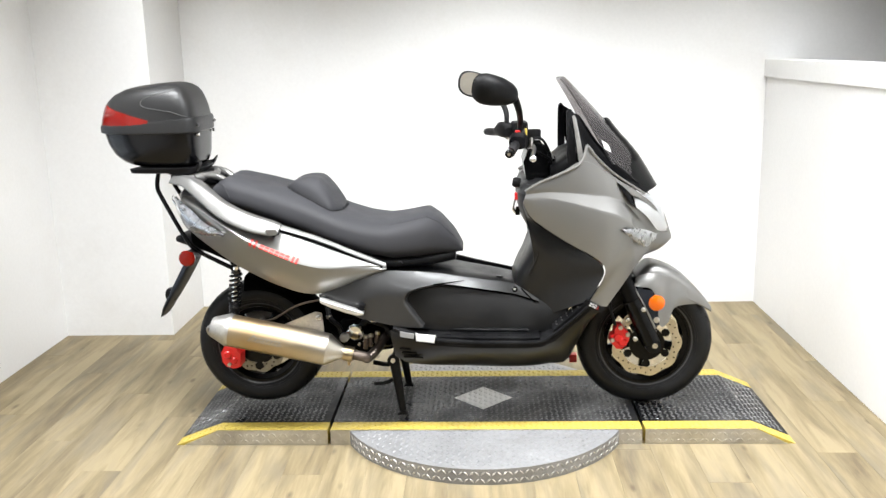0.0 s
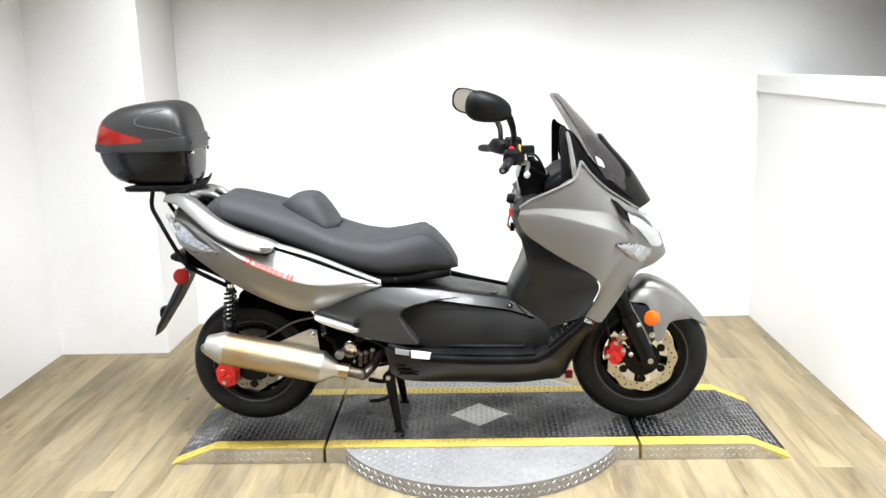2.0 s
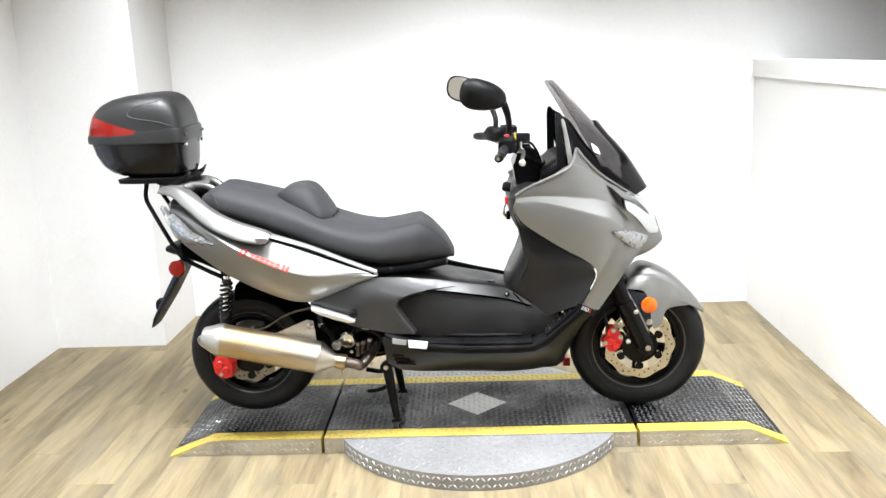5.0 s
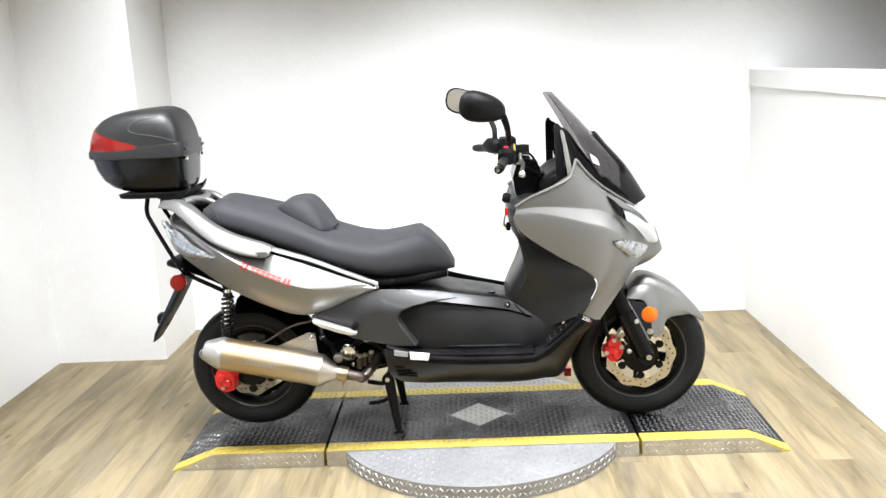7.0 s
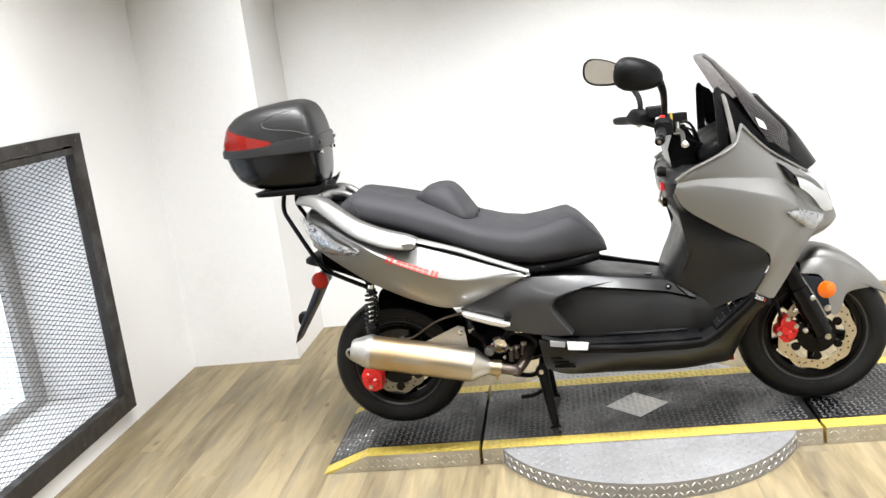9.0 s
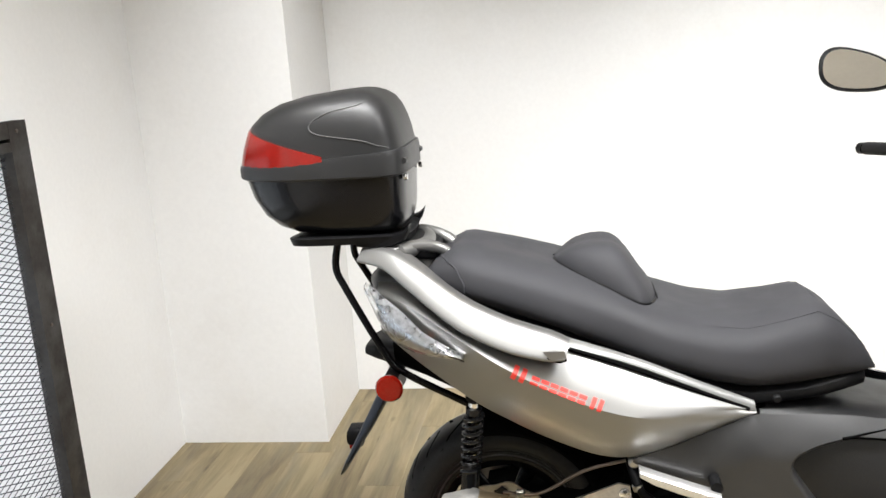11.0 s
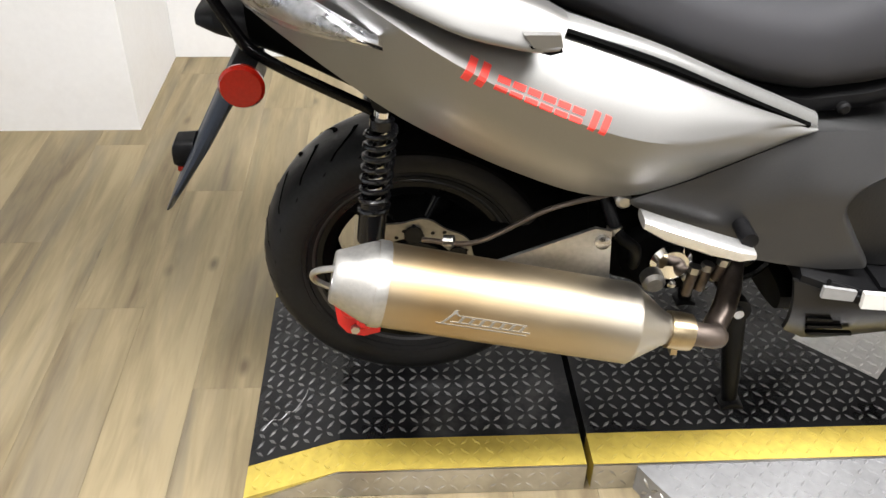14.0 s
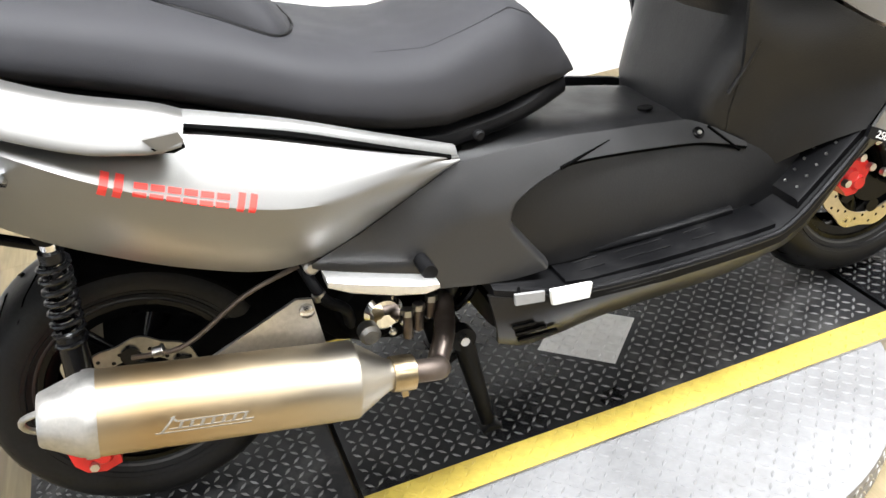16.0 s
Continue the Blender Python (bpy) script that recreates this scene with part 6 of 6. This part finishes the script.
def badge_bar(s, panel, q, n=6):
    """A flat bar with corners q in (x, z), laid on the panel."""
    g = [[(1 - i / n) * ((1 - j / n) * Vector(q[0]) + j / n * Vector(q[1])) + i / n * ((1 - j / n) * Vector(q[3]) + j / n * Vector(q[2])) for j in range(n + 1)] for i in range(n + 1)]
    rings = [[(p.x, panel_skin(panel, s, p.x, p.y) + s * 0.0015, p.y) for p in r] + [(p.x, panel_skin(panel, s, p.x, p.y) - s * 0.003, p.y) for p in r[::-1]] for r in g]
    part("badge_bar", loft(rings), RED_DECAL, bike, "red slanted badge bar", smooth=False)


for s, panel in zip(SIDES, panels):
    def bar(u0, v0, u1, v1, t):
        """From (u0, v0) to (u1, v1), along and across the badge's slanting line, t thick."""
        e, o = Vector((0.926, -0.378)), Vector((-0.700, 0.814))
        a, b = o + e * (u0 + 0.45 * v0) + Vector((0, v0)), o + e * (u1 + 0.45 * v1) + Vector((0, v1))
        nrm = (b - a).normalized().orthogonal() * t / 2
        badge_bar(s, panel, [a + nrm, b + nrm, b - nrm, a - nrm])
    # two large marks at the ends, a row of small ones between
    for u, h, t in ((0.008, 0.015, 0.0100), (0.025, 0.015, 0.0100), (0.172, 0.012, 0.0085), (0.187, 0.012, 0.0085)):
        bar(u, -h, u, h, t)
    for k in range(6):
        u = 0.042 + 0.0198 * k
        bar(u, 0.0052, u + 0.0160, 0.0052, 0.0062)
        bar(u, -0.0056, u + 0.0160, -0.0056, 0.0062)


def lettering(text, at, along, up, height, material, parent, label):
    """A word in the built-in font, as a thin mesh standing on the line along."""
    cu = bpy.data.curves.new("lettering", "FONT")
    cu.body, cu.size, cu.extrude, cu.shear = text, height / 0.69, 0.0006, 0.25
    tmp = bpy.data.objects.new("lettering", cu)
    me = bpy.data.meshes.new_from_object(tmp)
    bpy.data.objects.remove(tmp)
    bpy.data.curves.remove(cu)
    a, u = Vector(along).normalized(), Vector(up).normalized()
    n = a.cross(u)
    for v in me.vertices:
        v.co = Vector(at) - ORG + a * v.co.x + u * v.co.y + n * v.co.z
    me.materials.clear()
    me.materials.append(material)
    ob = new("lettering", me)
    ob.parent = parent
    return tagged(ob, label)


for s in SIDES:
    band = part("badge_band", slab([(0.516, 0.580), (0.582, 0.547), (0.575, 0.528), (0.509, 0.561)], YM + s * 0.291 - 0.004, YM + s * 0.291 + 0.004), BLACK_PL, bike, "black band under the shield", bevel=0.002)
    o = Vector((0.526 if s < 0 else 0.568, YM + s * 0.2955, 0.5575 if s < 0 else 0.5365))
    d = Vector((0.88, 0, -0.46)) * -s
    for word, shift, m, lab in (("250", 0.0, WHITE_LABEL, "white numerals"), ("i", 0.033, RED_DECAL, "red letter")):
        lettering(word, o + d.normalized() * shift, d, (0.25, 0, 0.97), 0.0135, m, bike, lab)

# ---- top case ----
CY = -0.024
case = thing("top_case", (-1.11, CY, 1.064), "dark grey plastic top case with a wide red reflector", "top case")


def case_ring(z, x0, x1, w, seg=48, off=0.0):
    """An outline, square at the front and round behind."""
    x0, w = x0 + 0.020, 0.92 * w
    xc = x1 - min(0.13, 0.4 * (x1 - x0))
    out = []
    for a in np.linspace(0, 2 * math.pi, seg, endpoint=False):
        c, d = math.cos(a), math.sin(a)
        if c >= 0:
            out.append((xc + (x1 - xc + off) * sup(c, 0.42), CY + (w + off) * sup(d, 0.42), z))
        else:
            out.append((xc + (xc - x0 + off) * sup(c, 0.80), CY + (w + off) * sup(d, 0.62), z))
    return out


low = [(1.064, -1.195, -0.948, 0.105), (1.070, -1.225, -0.940, 0.125), (1.084, -1.258, -0.934, 0.138), (1.11, -1.288, -0.930, 0.150), (1.15, -1.310, -0.928, 0.158), (1.195, -1.322, -0.925, 0.163)]
part("base", loft([case_ring(*q) for q in low]), CASE_LOW, case, "glossy black lower half")
part("rim_band", loft([[(x, y, z + (0.026 * (x + 1.335) / 0.41 if z > 1.21 else 0)) for x, y, z in case_ring(*q)] for q in ((1.193, -1.328, -0.921, 0.167), (1.197, -1.334, -0.917, 0.171), (1.213, -1.335, -0.917, 0.172), (1.223, -1.331, -0.920, 0.170))]), CASE, case, "grey moulded rim")
lid = [(1.223, -1.327, -0.922, 0.168), (1.25, -1.321, -0.926, 0.167), (1.28, -1.310, -0.931, 0.166), (1.31, -1.296, -0.939, 0.162), (1.335, -1.268, -0.949, 0.154), (1.355, -1.226, -0.963, 0.139), (1.368, -1.170, -0.982, 0.115), (1.375, -1.105, -1.0, 0.082), (1.378, -1.06, -1.015, 0.045)]
part("lid", loft([case_ring(*q) for q in lid]), CASE, case, "satin dark grey lid")


def lid_point(z, ang, off):
    """A place on the lid's skin at height z and turn ang, raised by off."""
    a, b, w = (float(np.interp(z, [q[0] for q in lid], [q[k] for q in lid])) for k in (1, 2, 3))
    a, w = a + 0.020, 0.92 * w
    xc = b - min(0.13, 0.4 * (b - a))
    c, d = math.cos(ang), math.sin(ang)
    if c >= 0:
        return (xc + (b - xc + off) * sup(c, 0.42), CY + (w + off) * sup(d, 0.42), z)
    return (xc + (xc - a + off) * sup(c, 0.80), CY + (w + off) * sup(d, 0.62), z)


rings = []
for ang in np.linspace(math.pi / 2 + 0.09, 1.5 * math.pi - 0.09, 72):
    x = lid_point(1.23, ang, 0)[0]
    k = min(1, max(0, (x + 1.327) / 0.24))
    zs = np.linspace(1.2245, max(1.311 - 0.068 * k, 1.229), 9)
    rings.append([lid_point(z, ang, 0.003) for z in zs] + [lid_point(z, ang, -0.004) for z in zs[::-1]])
part("rear_reflector", loft(rings), RED_LENS, case, "wrap-round red reflector")
for s in SIDES:
    path = [lid_point(z, math.pi + s * (math.pi / 2 + da), 0.0005) for z, da in ((1.352, 0.35), (1.346, 0.16), (1.336, 0.00), (1.320, -0.11), (1.304, -0.15), (1.290, -0.08), (1.274, 0.12), (1.262, 0.38), (1.254, 0.70))]
    part("lid_crease", tube(path, 0.0014, 6, n=40), CASE_EDGE, case)
    part("hinge", tube([(-0.922, CY + s * 0.085, 1.222), (-0.922, CY + s * 0.115, 1.222)], 0.007, 8), CASE, case)
    part("latch_stud", lathe([(0.007, 0), (0.007, 0.008)], (-0.926, CY + s * 0.10, 1.185), (1, 0, 0), 10), CHROME, case)

# ---- floor planks ----
PW, PL = 0.15, 1.22
shapes = {}


def plank_mesh(w, l):
    key = (round(w, 3), round(l, 3))
    if key not in shapes:
        bm = box(0, w, 0, l, -0.0055, 0.0)
        bmesh.ops.bevel(bm, geom=[e for e in bm.edges if all(v.co.z > -0.001 for v in e.verts)], offset=0.0006, segments=1, affect="EDGES")
        me = bpy.data.meshes.new("plank")
        bmesh.ops.recalc_face_normals(bm, faces=bm.faces)
        bm.to_mesh(me)
        bm.free()
        me.materials.append(PLANK)
        shapes[key] = me
    return shapes[key]


x = XL - 0.12
col = 0
while x < XR - 0.001:
    x0, w = max(x, XL), min(x + PW, XR) - max(x, XL) - 0.0003
    y = -7.06 + (col * 0.395 % 1.0) * PL
    while y < YB:
        y0, y1 = max(y, YF), min(y + PL, YB)
        if y1 - y0 > 0.03:
            ob = new("plank", plank_mesh(w, y1 - y0 - 0.0003))
            ob.parent = floor
            ob.location = (x0, y0, 0)
        y += PL
    x += PW
    col += 1
